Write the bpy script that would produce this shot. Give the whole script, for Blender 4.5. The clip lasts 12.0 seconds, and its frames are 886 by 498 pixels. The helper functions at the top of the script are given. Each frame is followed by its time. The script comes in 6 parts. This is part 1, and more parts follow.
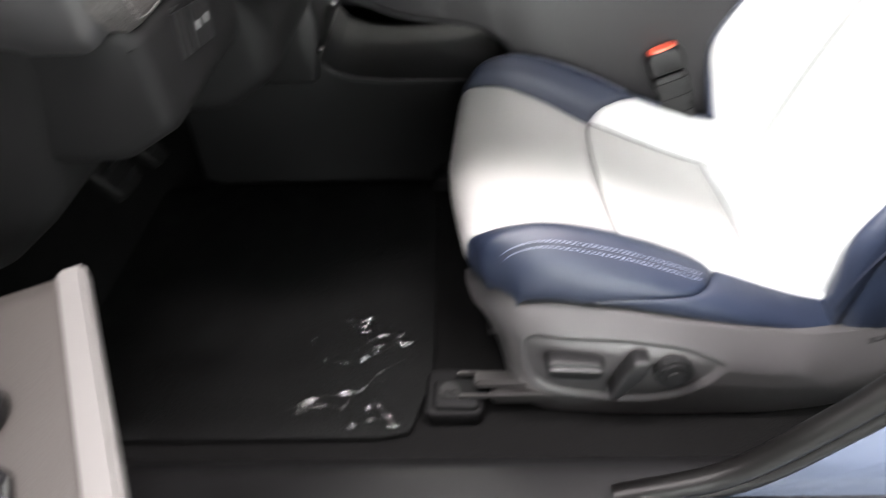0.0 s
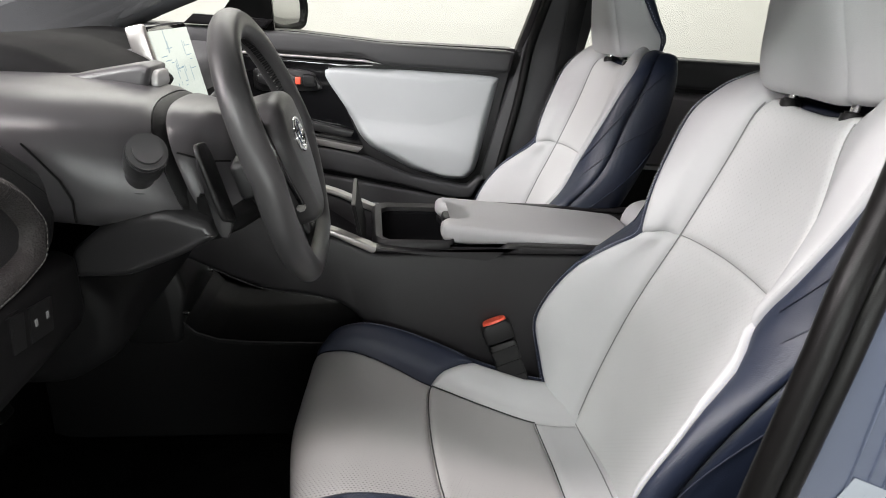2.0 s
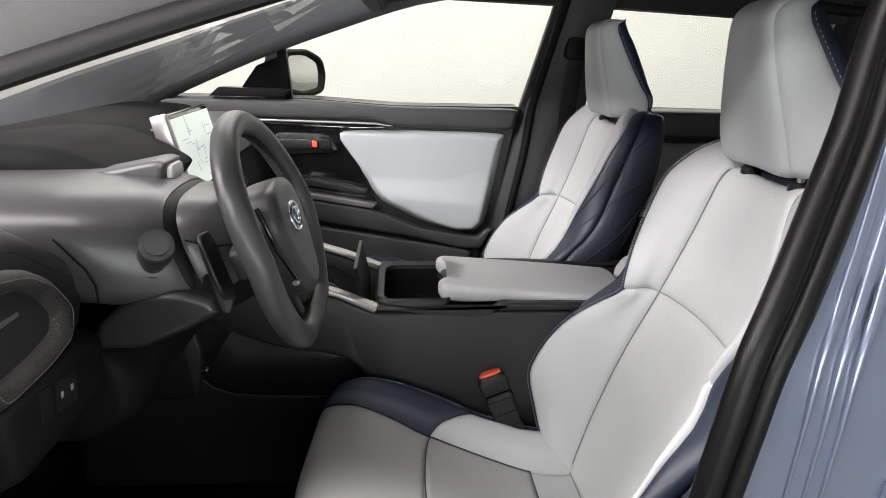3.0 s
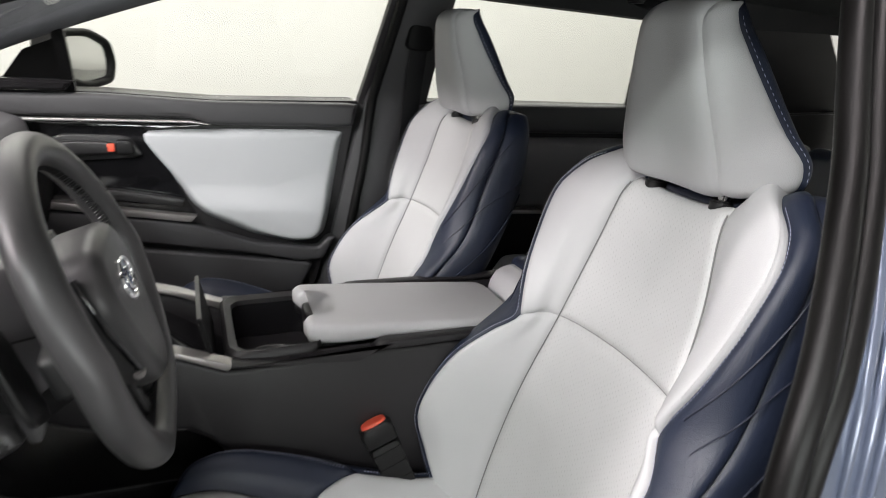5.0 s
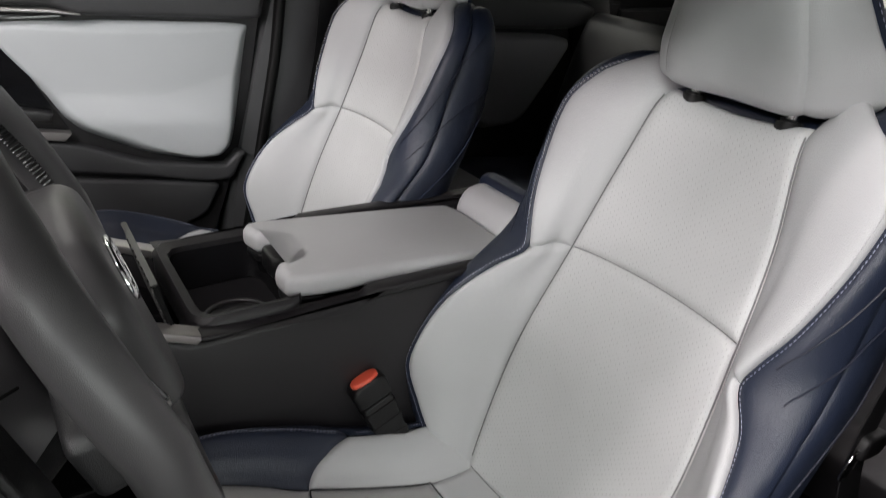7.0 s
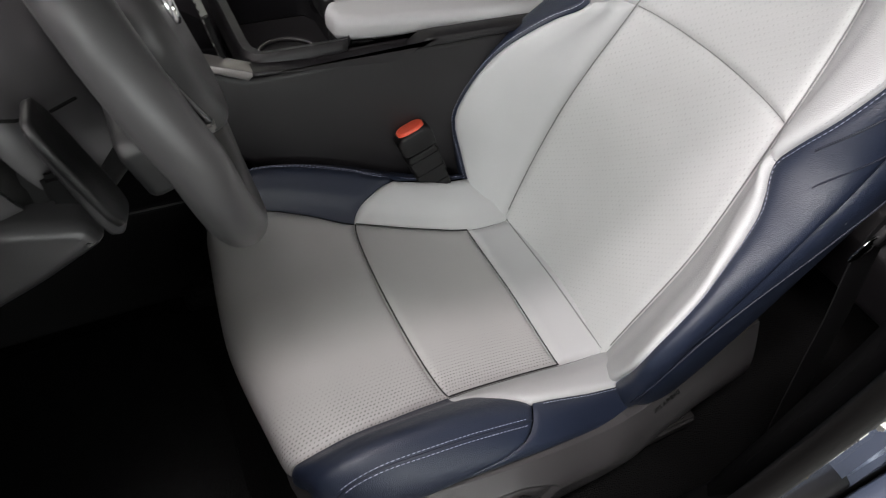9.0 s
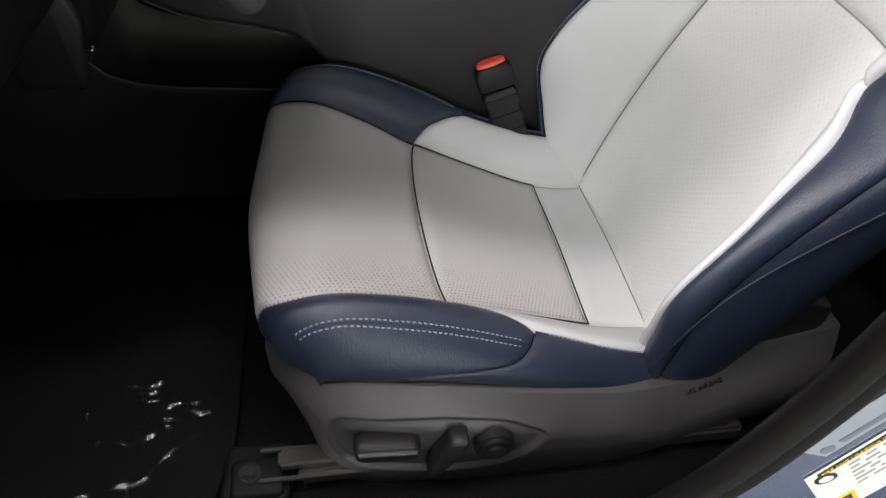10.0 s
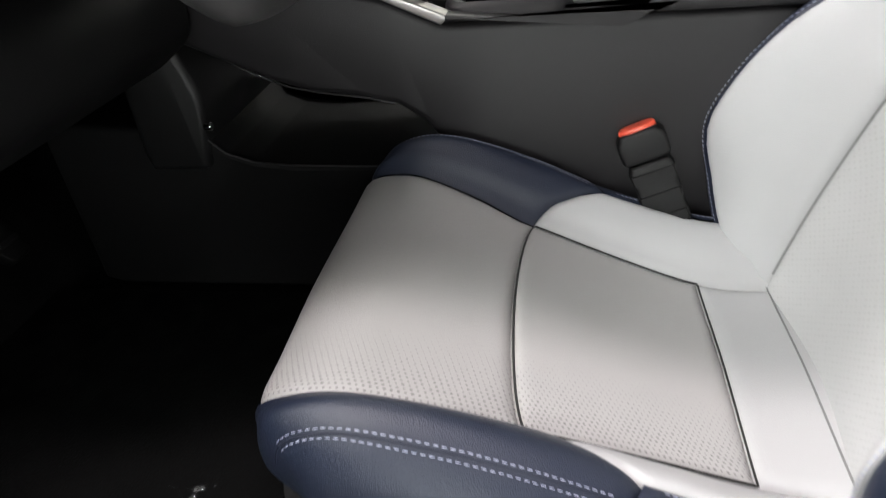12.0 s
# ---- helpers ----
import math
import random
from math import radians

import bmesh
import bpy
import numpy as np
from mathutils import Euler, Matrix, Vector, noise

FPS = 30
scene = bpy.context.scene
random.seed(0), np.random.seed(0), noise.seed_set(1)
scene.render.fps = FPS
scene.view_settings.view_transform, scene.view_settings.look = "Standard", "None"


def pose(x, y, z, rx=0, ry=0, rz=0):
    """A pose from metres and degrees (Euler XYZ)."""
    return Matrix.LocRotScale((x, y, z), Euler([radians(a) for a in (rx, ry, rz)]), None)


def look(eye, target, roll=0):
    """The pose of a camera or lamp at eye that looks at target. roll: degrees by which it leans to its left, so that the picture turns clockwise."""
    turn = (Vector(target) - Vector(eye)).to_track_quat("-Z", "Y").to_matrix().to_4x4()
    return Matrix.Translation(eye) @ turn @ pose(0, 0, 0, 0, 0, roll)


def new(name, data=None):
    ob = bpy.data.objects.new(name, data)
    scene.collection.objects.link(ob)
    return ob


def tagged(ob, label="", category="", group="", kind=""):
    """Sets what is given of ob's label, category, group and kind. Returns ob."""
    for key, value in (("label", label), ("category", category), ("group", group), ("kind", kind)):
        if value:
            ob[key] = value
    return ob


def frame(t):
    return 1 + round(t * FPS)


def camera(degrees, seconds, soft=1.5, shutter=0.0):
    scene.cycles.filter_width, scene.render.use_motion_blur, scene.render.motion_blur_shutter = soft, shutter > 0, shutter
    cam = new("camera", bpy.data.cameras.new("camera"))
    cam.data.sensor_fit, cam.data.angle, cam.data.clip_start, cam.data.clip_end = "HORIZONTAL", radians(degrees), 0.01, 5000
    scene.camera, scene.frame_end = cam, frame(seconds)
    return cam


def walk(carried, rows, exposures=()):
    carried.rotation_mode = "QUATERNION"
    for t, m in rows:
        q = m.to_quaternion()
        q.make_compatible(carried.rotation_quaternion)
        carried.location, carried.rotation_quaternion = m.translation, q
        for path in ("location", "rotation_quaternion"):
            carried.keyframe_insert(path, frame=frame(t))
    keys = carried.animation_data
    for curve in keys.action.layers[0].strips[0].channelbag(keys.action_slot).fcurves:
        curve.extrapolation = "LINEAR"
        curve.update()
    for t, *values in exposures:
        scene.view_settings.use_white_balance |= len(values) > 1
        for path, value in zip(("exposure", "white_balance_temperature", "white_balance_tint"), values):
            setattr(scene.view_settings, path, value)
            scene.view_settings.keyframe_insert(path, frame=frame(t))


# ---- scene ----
cam = camera(68.7, 12.0, soft=0.55, shutter=0.4)
METRES, EYE, TILT, LEAN, TURN = 8.0, 1.5, 0.0, 0.0, 0.0
PATH = [
    (0, (-0.434, -0.736, 1.1), (-0.488, 0.779, -0.204), -2.4),
    (0.5, (-0.435, -0.727, 1.118), (-0.051, 0.947, 0.093), 2.5),
    (1, (-0.415, -0.753, 1.142), (-0.019, 1.008, 0.28), 2.3),
    (1.5, (-0.389, -0.776, 1.168), (-0.134, 1.068, 0.438), 1.7),
    (2, (-0.344, -0.793, 1.191), (-0.112, 1.066, 0.491), 3.2),
    (2.5, (-0.3, -0.841, 1.234), (-0.148, 1.04, 0.57), 1.3),
    (2.7, (-0.281, -0.86, 1.254), (-0.171, 1.044, 0.653), 0.7),
    (4.3, (-0.336, -0.867, 1.271), (0.127, 0.978, 0.653), 1.5),
    (4.5, (-0.352, -0.821, 1.274), (0.185, 0.99, 0.617), 1.1),
    (5, (-0.361, -0.652, 1.276), (0.342, 1.11, 0.642), 2.7),
    (5.5, (-0.422, -0.56, 1.305), (0.52, 1.095, 0.695), 1.4),
    (6, (-0.466, -0.465, 1.28), (0.54, 1.145, 0.649), 3.8),
    (6.5, (-0.476, -0.417, 1.258), (0.601, 1.112, 0.547), 5.4),
    (7, (-0.472, -0.419, 1.258), (0.579, 1.023, 0.354), 5.5),
    (7.5, (-0.469, -0.432, 1.256), (0.518, 0.92, 0.162), 5.5),
    (7.7, (-0.468, -0.433, 1.256), (0.469, 0.871, 0.064), 5.4),
    (9.3, (-0.453, -0.467, 1.266), (0.135, 0.701, -0.247), 6.3),
    (9.5, (-0.415, -0.518, 1.226), (0.059, 0.803, -0.2), 3.8),
    (10, (-0.358, -0.594, 1.117), (-0.01, 0.803, -0.271), 7.1),
    (10.5, (-0.317, -0.627, 1.079), (-0.055, 0.798, -0.3), 5.3),
    (11, (-0.259, -0.65, 1.037), (-0.275, 0.829, -0.309), -1.6),
    (11.5, (-0.197, -0.576, 0.999), (-0.484, 0.996, -0.202), -7.3),
    (12, (-0.213, -0.487, 0.979), (-0.544, 1.155, -0.114), -5.9),
]
walk(cam, [(t, look(eye, target, roll)) for t, eye, target, roll in PATH],
     exposures=[(0, 1.85), (0.3, 1.4), (0.5, 0.68), (1, 0.18), (2.5, 0.12), (4.5, 0.14), (5.5, -0.02), (7, -0.3), (7.7, -0.38), (9.5, 0.1), (10.5, 0.18), (11.5, 0.45), (12, 0.55)])

# ---------------------------------------------------------------- world and light
world = bpy.data.worlds.new("studio_world")
scene.world = world
world.use_nodes = True
world.node_tree.nodes["Background"].inputs[0].default_value = (0.9, 0.95, 1.0, 1)
world.node_tree.nodes["Background"].inputs[1].default_value = 0.05


def area(name, eye, target, sx, sy, watts, colour=(1, 1, 1)):
    d = bpy.data.lights.new(name, "AREA")
    d.shape, d.size, d.size_y, d.energy, d.color = "RECTANGLE", sx, sy, watts, colour
    ob = new(name, d)
    ob.matrix_world = look(eye, target)
    return ob


# ceiling tubes over the near side of the car, a lamp over its far side, lamps before the windscreen and unseen fills
# added on the near side
for y, watts in ((-0.62, 52), (-1.05, 22), (-1.8, 12)):
    area("ceiling_tube", (-1.85, y, 3.12), (-1.85, y, 0), 2.5, 0.14, watts, (1.0, 0.93, 0.94))
area("ceiling_tube", (0.30, -0.62, 3.12), (0.30, -0.62, 0), 1.2, 0.14, 28, (1.0, 0.90, 0.92))
area("ceiling_lamp", (0.6, 2.65, 3.1), (0.6, 2.65, 0), 5.6, 0.6, 112, (1.0, 0.985, 0.935))
area("unseen_lamp", (-3.2, -0.6, 2.5), (0.1, 0.1, 0.95), 1.3, 0.5, 122, (1.0, 0.93, 0.95))
area("ceiling_panel", (-2.55, -2.25, 3.05), (0.1, 0.0, 0.85), 0.5, 0.4, 82, (0.955, 1.0, 0.965))
# two unseen fills, added to brighten the cowl, seat side and pillar
area("unseen_lamp", (-0.62, -2.9, 1.15), (0.1, 0.0, 0.9), 1.0, 0.7, 40, (0.95, 1.0, 0.975))
area("unseen_lamp", (0.60, -2.9, 0.95), (0.0, -0.25, 0.7), 1.2, 0.6, 22, (0.955, 1.0, 0.975))

# ---------------------------------------------------------------- materials


def material(name, colour, rough=0.5, metal=0.0, grain=0.0, grain_size=900.0, vary=0.0, vary_size=7.0, coat=0.0, spec=0.5):
    """Principled surface with fine relief (grain) and a broad, faint mottling of colour and gloss (vary)."""
    m = bpy.data.materials.new(name)
    m.use_nodes = True
    t = m.node_tree
    b = t.nodes["Principled BSDF"]
    b.inputs["Base Color"].default_value = (*colour, 1)
    b.inputs["Roughness"].default_value = rough
    b.inputs["Metallic"].default_value = metal
    b.inputs["Coat Weight"].default_value = coat
    b.inputs["Coat Roughness"].default_value = 0.06
    b.inputs["Specular IOR Level"].default_value = spec
    pos = t.nodes.new("ShaderNodeTexCoord")
    if vary:
        n = t.nodes.new("ShaderNodeTexNoise")
        n.inputs["Scale"].default_value, n.inputs["Detail"].default_value = vary_size, 6
        t.links.new(pos.outputs["Object"], n.inputs["Vector"])
        ramp = t.nodes.new("ShaderNodeMapRange")
        ramp.inputs["From Min"].default_value, ramp.inputs["From Max"].default_value = 0.3, 0.7
        ramp.inputs["To Min"].default_value, ramp.inputs["To Max"].default_value = 1 - vary, 1 + vary
        t.links.new(n.outputs["Fac"], ramp.inputs["Value"])
        mul = t.nodes.new("ShaderNodeVectorMath")
        mul.operation = "SCALE"
        mul.inputs[0].default_value = colour
        t.links.new(ramp.outputs[0], mul.inputs["Scale"])
        t.links.new(mul.outputs[0], b.inputs["Base Color"])
        r2 = t.nodes.new("ShaderNodeMapRange")
        r2.inputs["From Min"].default_value, r2.inputs["From Max"].default_value = 0.3, 0.7
        r2.inputs["To Min"].default_value, r2.inputs["To Max"].default_value = rough * (1 - vary), min(1.0, rough * (1 + vary))
        t.links.new(n.outputs["Fac"], r2.inputs["Value"])
        t.links.new(r2.outputs[0], b.inputs["Roughness"])
    if grain:
        v = t.nodes.new("ShaderNodeTexVoronoi")
        v.inputs["Scale"].default_value = grain_size
        t.links.new(pos.outputs["Object"], v.inputs["Vector"])
        n2 = t.nodes.new("ShaderNodeTexNoise")
        n2.inputs["Scale"].default_value, n2.inputs["Detail"].default_value = grain_size * 0.25, 4
        t.links.new(pos.outputs["Object"], n2.inputs["Vector"])
        add = t.nodes.new("ShaderNodeMath")
        t.links.new(v.outputs["Distance"], add.inputs[0])
        t.links.new(n2.outputs["Fac"], add.inputs[1])
        bump = t.nodes.new("ShaderNodeBump")
        bump.inputs["Strength"].default_value, bump.inputs["Distance"].default_value = grain, 0.0008
        t.links.new(add.outputs[0], bump.inputs["Height"])
        t.links.new(bump.outputs["Normal"], b.inputs["Normal"])
    return m


def glowing(name, colour, strength):
    m = bpy.data.materials.new(name)
    m.use_nodes = True
    b = m.node_tree.nodes["Principled BSDF"]
    b.inputs["Base Color"].default_value = (0.02, 0.02, 0.02, 1)
    b.inputs["Emission Color"].default_value = (*colour, 1)
    b.inputs["Emission Strength"].default_value = strength
    b.inputs["Roughness"].default_value = 0.15
    return m


def perforated(name, colour, step_u, step_v, hole, dark, jitter, slim=1.0, fade=0.0):
    """Leather pierced by rows of small holes, laid out by the panel's own UV map in metres."""
    m = material(name, colour, 0.5, 0, 0.25, 1100, 0.04, 9)
    t = m.node_tree
    b = t.nodes["Principled BSDF"]
    uv = t.nodes.new("ShaderNodeUVMap")
    sep = t.nodes.new("ShaderNodeSeparateXYZ")
    t.links.new(uv.outputs[0], sep.inputs[0])

    def op(kind, a, b2=None):
        n = t.nodes.new("ShaderNodeMath")
        n.operation = kind
        for k, s in enumerate((a, b2)):
            if s is None:
                continue
            if isinstance(s, (int, float)):
                n.inputs[k].default_value = s
            else:
                t.links.new(s, n.inputs[k])
        return n.outputs[0]

    cu = op("DIVIDE", sep.outputs[0], step_u)
    cv = op("DIVIDE", sep.outputs[1], step_v)
    odd = op("MULTIPLY", op("MODULO", op("FLOOR", cv), 2.0), 0.5)
    cu = op("ADD", cu, odd)
    fu = op("MULTIPLY", op("SUBTRACT", op("FRACT", cu), 0.5), step_u * slim)
    fv = op("MULTIPLY", op("SUBTRACT", op("FRACT", cv), 0.5), step_v)
    dist = op("SQRT", op("ADD", op("MULTIPLY", fu, fu), op("MULTIPLY", fv, fv)))
    comb = t.nodes.new("ShaderNodeCombineXYZ")
    t.links.new(op("FLOOR", cu), comb.inputs[0])
    t.links.new(op("FLOOR", cv), comb.inputs[1])
    rnd = t.nodes.new("ShaderNodeTexWhiteNoise")
    t.links.new(comb.outputs[0], rnd.inputs["Vector"])
    size = op("MULTIPLY", op("ADD", op("MULTIPLY", rnd.outputs["Value"], jitter), 1 - jitter), hole)
    if fade:
        # the holes shrink to nothing away from the outer edge of the panel
        size = op("MULTIPLY", size, op("MINIMUM", op("MAXIMUM", op("SUBTRACT", 1.25, op("DIVIDE", sep.outputs[1], fade)), 0.0), 1.0))
    inside = op("LESS_THAN", dist, size)
    mix = t.nodes.new("ShaderNodeMix")
    mix.data_type = "RGBA"
    link = b.inputs["Base Color"].links[0]
    t.links.new(inside, mix.inputs["Factor"])
    t.links.new(link.from_socket, mix.inputs["A"])
    mix.inputs["B"].default_value = (*[c * dark for c in colour], 1)
    t.links.new(mix.outputs["Result"], b.inputs["Base Color"])
    return m


WHITE = material("light_grey_leather", (0.462, 0.465, 0.469), 0.52, 0, 0.35, 1000, 0.035, 6, 0, 0.4)
PERF_BACK = perforated("perforated_grey_leather", (0.525, 0.527, 0.525), 0.0080, 0.0046, 0.00062, 0.80, 0.55, 0.34)
PERF_SEAT = perforated("perforated_seat_leather", (0.405, 0.40, 0.392), 0.0052, 0.0046, 0.0010, 0.42, 0.35, 0.7, 0.085)
NAVY = material("navy_leather", (0.0140, 0.0192, 0.0360), 0.40, 0, 0.35, 900, 0.08, 8)
# greys of the cords that stand for shade in seam gaps and creases
SEAM = material("seam_gap_shade", (0.022, 0.022, 0.021), 0.7)
SEAM_PALE = material("faint_seam_shade", (0.20, 0.20, 0.198), 0.7)
NAVY_SEAM = material("dark_navy_seam", (0.010, 0.013, 0.026), 0.6)
# paler than the leather, to carry the highlight along a crease
NAVY_PIPING = material("highlit_navy_piping", (0.020, 0.027, 0.050), 0.4)
THREAD = material("pale_blue_thread", (0.36, 0.38, 0.48), 0.6)
THREAD_W = material("grey_thread", (0.42, 0.42, 0.43), 0.6)
SOFT = material("charcoal_soft_trim", (0.0165, 0.0155, 0.0168), 0.40, 0, 0.22, 1400, 0.12, 5, 0, 0.40)
PLAST = material("black_plastic", (0.009, 0.009, 0.0094), 0.38, 0, 0.2, 1500, 0.12, 6, 0, 0.33)
SHIELD = material("satin_black_plastic", (0.026, 0.0255, 0.0265), 0.30, 0, 0.12, 1600, 0.06, 6)
SEAT_SHIELD = material("grained_charcoal_shield_plastic", (0.044, 0.042, 0.043), 0.33, 0, 0.3, 1300, 0.08, 6)
GREY_DASH = material("grey_dash_trim", (0.060, 0.058, 0.061), 0.31, 0, 0.08, 1800, 0.08, 4)
DASH_CLOTH = material("woven_grey_dash_fabric", (0.12, 0.12, 0.125), 0.85, 0, 0.9, 400, 0.1, 20)
GLOSS = material("piano_black", (0.008, 0.008, 0.009), 0.06, 0, 0, 1, 0.0, 1, 0.5)
RUBBER = material("black_rubber_seal", (0.004, 0.004, 0.004), 0.5, 0, 0.2, 300, 0.15, 9, 0, 0.18)
SILVER = material("satin_silver_trim", (0.46, 0.44, 0.43), 0.34, 0.85, 0.05, 600, 0.05, 12)
CHROME = material("chrome", (0.8, 0.8, 0.8), 0.1, 1.0)
ORANGE = material("orange_red_plastic", (0.80, 0.11, 0.06), 0.35, 0, 0.1, 500, 0.06, 30)
PAINT = material("grey_blue_metallic_paint", (0.125, 0.146, 0.205), 0.26, 0.4, 0.02, 4000, 0.04, 3, 0.8)
CARPET = material("black_carpet", (0.0045, 0.0045, 0.0045), 0.95, 0, 1.0, 500, 0.3, 25, 0, 0.1)
MAT = material("black_floor_mat", (0.006, 0.0063, 0.0063), 0.9, 0, 1.0, 350, 0.3, 25, 0, 0.1)
HEADLINER = material("black_headliner_cloth", (0.012, 0.012, 0.013), 0.95, 0, 0.8, 700, 0.15, 8)
DOORSKIN = material("pale_blue_grey_leather", (0.415, 0.432, 0.442), 0.45, 0, 0.3, 1000, 0.03, 5)
REARPANEL = material("mid_grey_door_trim", (0.24, 0.235, 0.242), 0.5, 0, 0.3, 900, 0.05, 5)
WHEEL = material("smooth_black_leather", (0.044, 0.043, 0.044), 0.38, 0, 0.12, 1800, 0.08, 14)
MATTE = material("matte_charcoal_dash_skin", (0.007, 0.007, 0.0073), 0.75, 0, 0.2, 1500, 0.1, 5, 0, 0.1)
BLACKTRIM = material("matte_black_lower_trim", (0.006, 0.006, 0.0063), 0.6, 0, 0.15, 1600, 0.1, 6, 0, 0.14)
STEEL = material("dark_steel", (0.12, 0.115, 0.115), 0.35, 0.9, 0.1, 200, 0.1, 20)
STEEL_BRIGHT = material("zinc_plated_steel", (0.55, 0.54, 0.50), 0.3, 0.9, 0.1, 300, 0.1, 30)
PILLAR = material("grey_pillar_cloth", (0.085, 0.088, 0.095), 0.85, 0, 0.6, 600, 0.08, 10)
GREYWALL = material("grey_studio_paint", (0.42, 0.42, 0.42), 0.8, 0, 0.1, 60, 0.05, 0.8)
WALL = material("white_studio_paint", (0.80, 0.795, 0.765), 0.75, 0, 0.1, 60, 0.015, 0.8)
CONCRETE = material("grey_sealed_concrete", (0.28, 0.28, 0.27), 0.5, 0, 0.3, 80, 0.12, 2)
PAPER = material("white_label_paper", (0.66, 0.655, 0.63), 0.4)
YELLOW = material("yellow_label_ink", (0.75, 0.48, 0.03), 0.4)
INK = material("black_label_ink", (0.02, 0.02, 0.02), 0.5)
ICON = material("white_icon_print", (0.26, 0.27, 0.27), 0.5)
BADGE = material("blue_badge_enamel", (0.05, 0.09, 0.25), 0.15, 0.2, 0, 1, 0, 1, 0.6)
BEIGE = material("taupe_door_trim", (0.052, 0.047, 0.043), 0.5, 0, 0.3, 800, 0.05, 6)
SEAL_SKIN = material("glossy_black_rubber_skin", (0.0035, 0.0033, 0.0032), 0.36, 0, 0.15, 900, 0.15, 9, 0, 0.17)
CHARCOAL = material("charcoal_pillar_plastic", (0.040, 0.040, 0.042), 0.5, 0, 0.3, 900, 0.1, 6)
GRAINED = material("grained_grey_trim", (0.040, 0.037, 0.036), 0.55, 0, 0.9, 420, 0.25, 60)
THREAD_D = material("dark_grey_thread", (0.16, 0.155, 0.15), 0.7)
SCREEN = glowing("lit_display", (0.86, 0.93, 0.84), 0.75)
SCREEN_B = glowing("display_graphics", (0.45, 0.62, 0.70), 0.6)

GLASS = bpy.data.materials.new("window_glass")
GLASS.use_nodes = True
_t = GLASS.node_tree
_t.nodes.remove(_t.nodes["Principled BSDF"])
_tr, _gl, _mx, _lw, _pw, _ma = (_t.nodes.new(k) for k in ("ShaderNodeBsdfTransparent", "ShaderNodeBsdfGlossy", "ShaderNodeMixShader", "ShaderNodeLayerWeight", "ShaderNodeMath", "ShaderNodeMath"))
_tr.inputs[0].default_value = (0.93, 0.94, 0.915, 1)
_gl.inputs["Roughness"].default_value = 0.02
_lw.inputs[0].default_value = 0.5
_pw.operation, _ma.operation = "POWER", "MULTIPLY_ADD"
_pw.inputs[1].default_value = 5.0
_ma.inputs[1].default_value, _ma.inputs[2].default_value = 0.9, 0.04
_t.links.new(_lw.outputs["Facing"], _pw.inputs[0])
_t.links.new(_pw.outputs[0], _ma.inputs[0])
_t.links.new(_ma.outputs[0], _mx.inputs[0])
_t.links.new(_tr.outputs[0], _mx.inputs[1])
_t.links.new(_gl.outputs[0], _mx.inputs[2])
_t.links.new(_mx.outputs[0], _t.nodes["Material Output"].inputs[0])

FILM = GLASS.copy()
FILM.name = "clear_plastic_film"
FILM.node_tree.nodes["Glossy BSDF"].inputs["Roughness"].default_value = 0.22
FILM.node_tree.nodes["Math.001"].inputs[2].default_value = 0.16
FILM.node_tree.nodes["Transparent BSDF"].inputs[0].default_value = (0.97, 0.97, 0.97, 1)

# ---------------------------------------------------------------- mesh helpers


def thing(name, label, category, at=(0, 0, 0), group="", kind=""):
    ob = new(name)
    ob.location = at
    ob.empty_display_size = 0.1
    return tagged(ob, label, category, group, kind)


def part(name, bm, mat, parent=None, label="", smooth=True, stuff=False):
    """Links a bmesh as one mesh object, in world coordinates, under its thing or part."""
    me = bpy.data.meshes.new(name)
    bmesh.ops.recalc_face_normals(bm, faces=bm.faces)
    bm.to_mesh(me)
    bm.free()
    for p in me.polygons:
        p.use_smooth = smooth
    if smooth:
        me.set_sharp_from_angle(angle=radians(50))
    me.materials.append(mat)
    ob = new(name, me)
    if parent is not None:
        ob.parent = parent
        ob.matrix_parent_inverse = Matrix.Translation(-world_of(parent))
    if label or stuff:
        tagged(ob, label, "", "", "stuff" if stuff else "")
    return ob


def world_of(ob):
    v = Vector((0, 0, 0))
    while ob is not None:
        v += ob.location
        if ob.parent is not None:
            v += ob.matrix_parent_inverse.translation
        ob = ob.parent
    return v


def spline(keys, values):
    """Smooth function through (key, value) pairs: cubic Hermite with limited slopes, level beyond the ends."""
    k, v = np.array(keys, float), np.array(values, float)
    d = np.diff(v) / np.diff(k)
    m = np.zeros_like(v)
    m[0], m[-1] = d[0], d[-1]
    m[1:-1] = (d[:-1] + d[1:]) / 2
    m[1:-1][d[:-1] * d[1:] <= 0] = 0

    def f(x):
        x = np.clip(np.asarray(x, float), k[0], k[-1])
        i = np.clip(np.searchsorted(k, x) - 1, 0, len(k) - 2)
        h = k[i + 1] - k[i]
        s = (x - k[i]) / h
        return (2 * s**3 - 3 * s**2 + 1) * v[i] + (s**3 - 2 * s**2 + s) * h * m[i] + (-2 * s**3 + 3 * s**2) * v[i + 1] + (s**3 - s**2) * h * m[i + 1]

    return f


def grid_mesh(bm, pts, uvs=None, wrap_u=False, wrap_v=False):
    n, m = pts.shape[:2]
    vs = [[bm.verts.new(pts[i, j]) for j in range(m)] for i in range(n)]
    layer = bm.loops.layers.uv.verify() if uvs is not None else None
    for i in range(n if wrap_u else n - 1):
        for j in range(m if wrap_v else m - 1):
            idx = [(i, j), ((i + 1) % n, j), ((i + 1) % n, (j + 1) % m), (i, (j + 1) % m)]
            try:
                f = bm.faces.new([vs[a][b] for a, b in idx])
            except ValueError:
                continue
            if layer is not None:
                for loop, (a, b) in zip(f.loops, idx):
                    loop[layer].uv = uvs[a, b]
    return vs


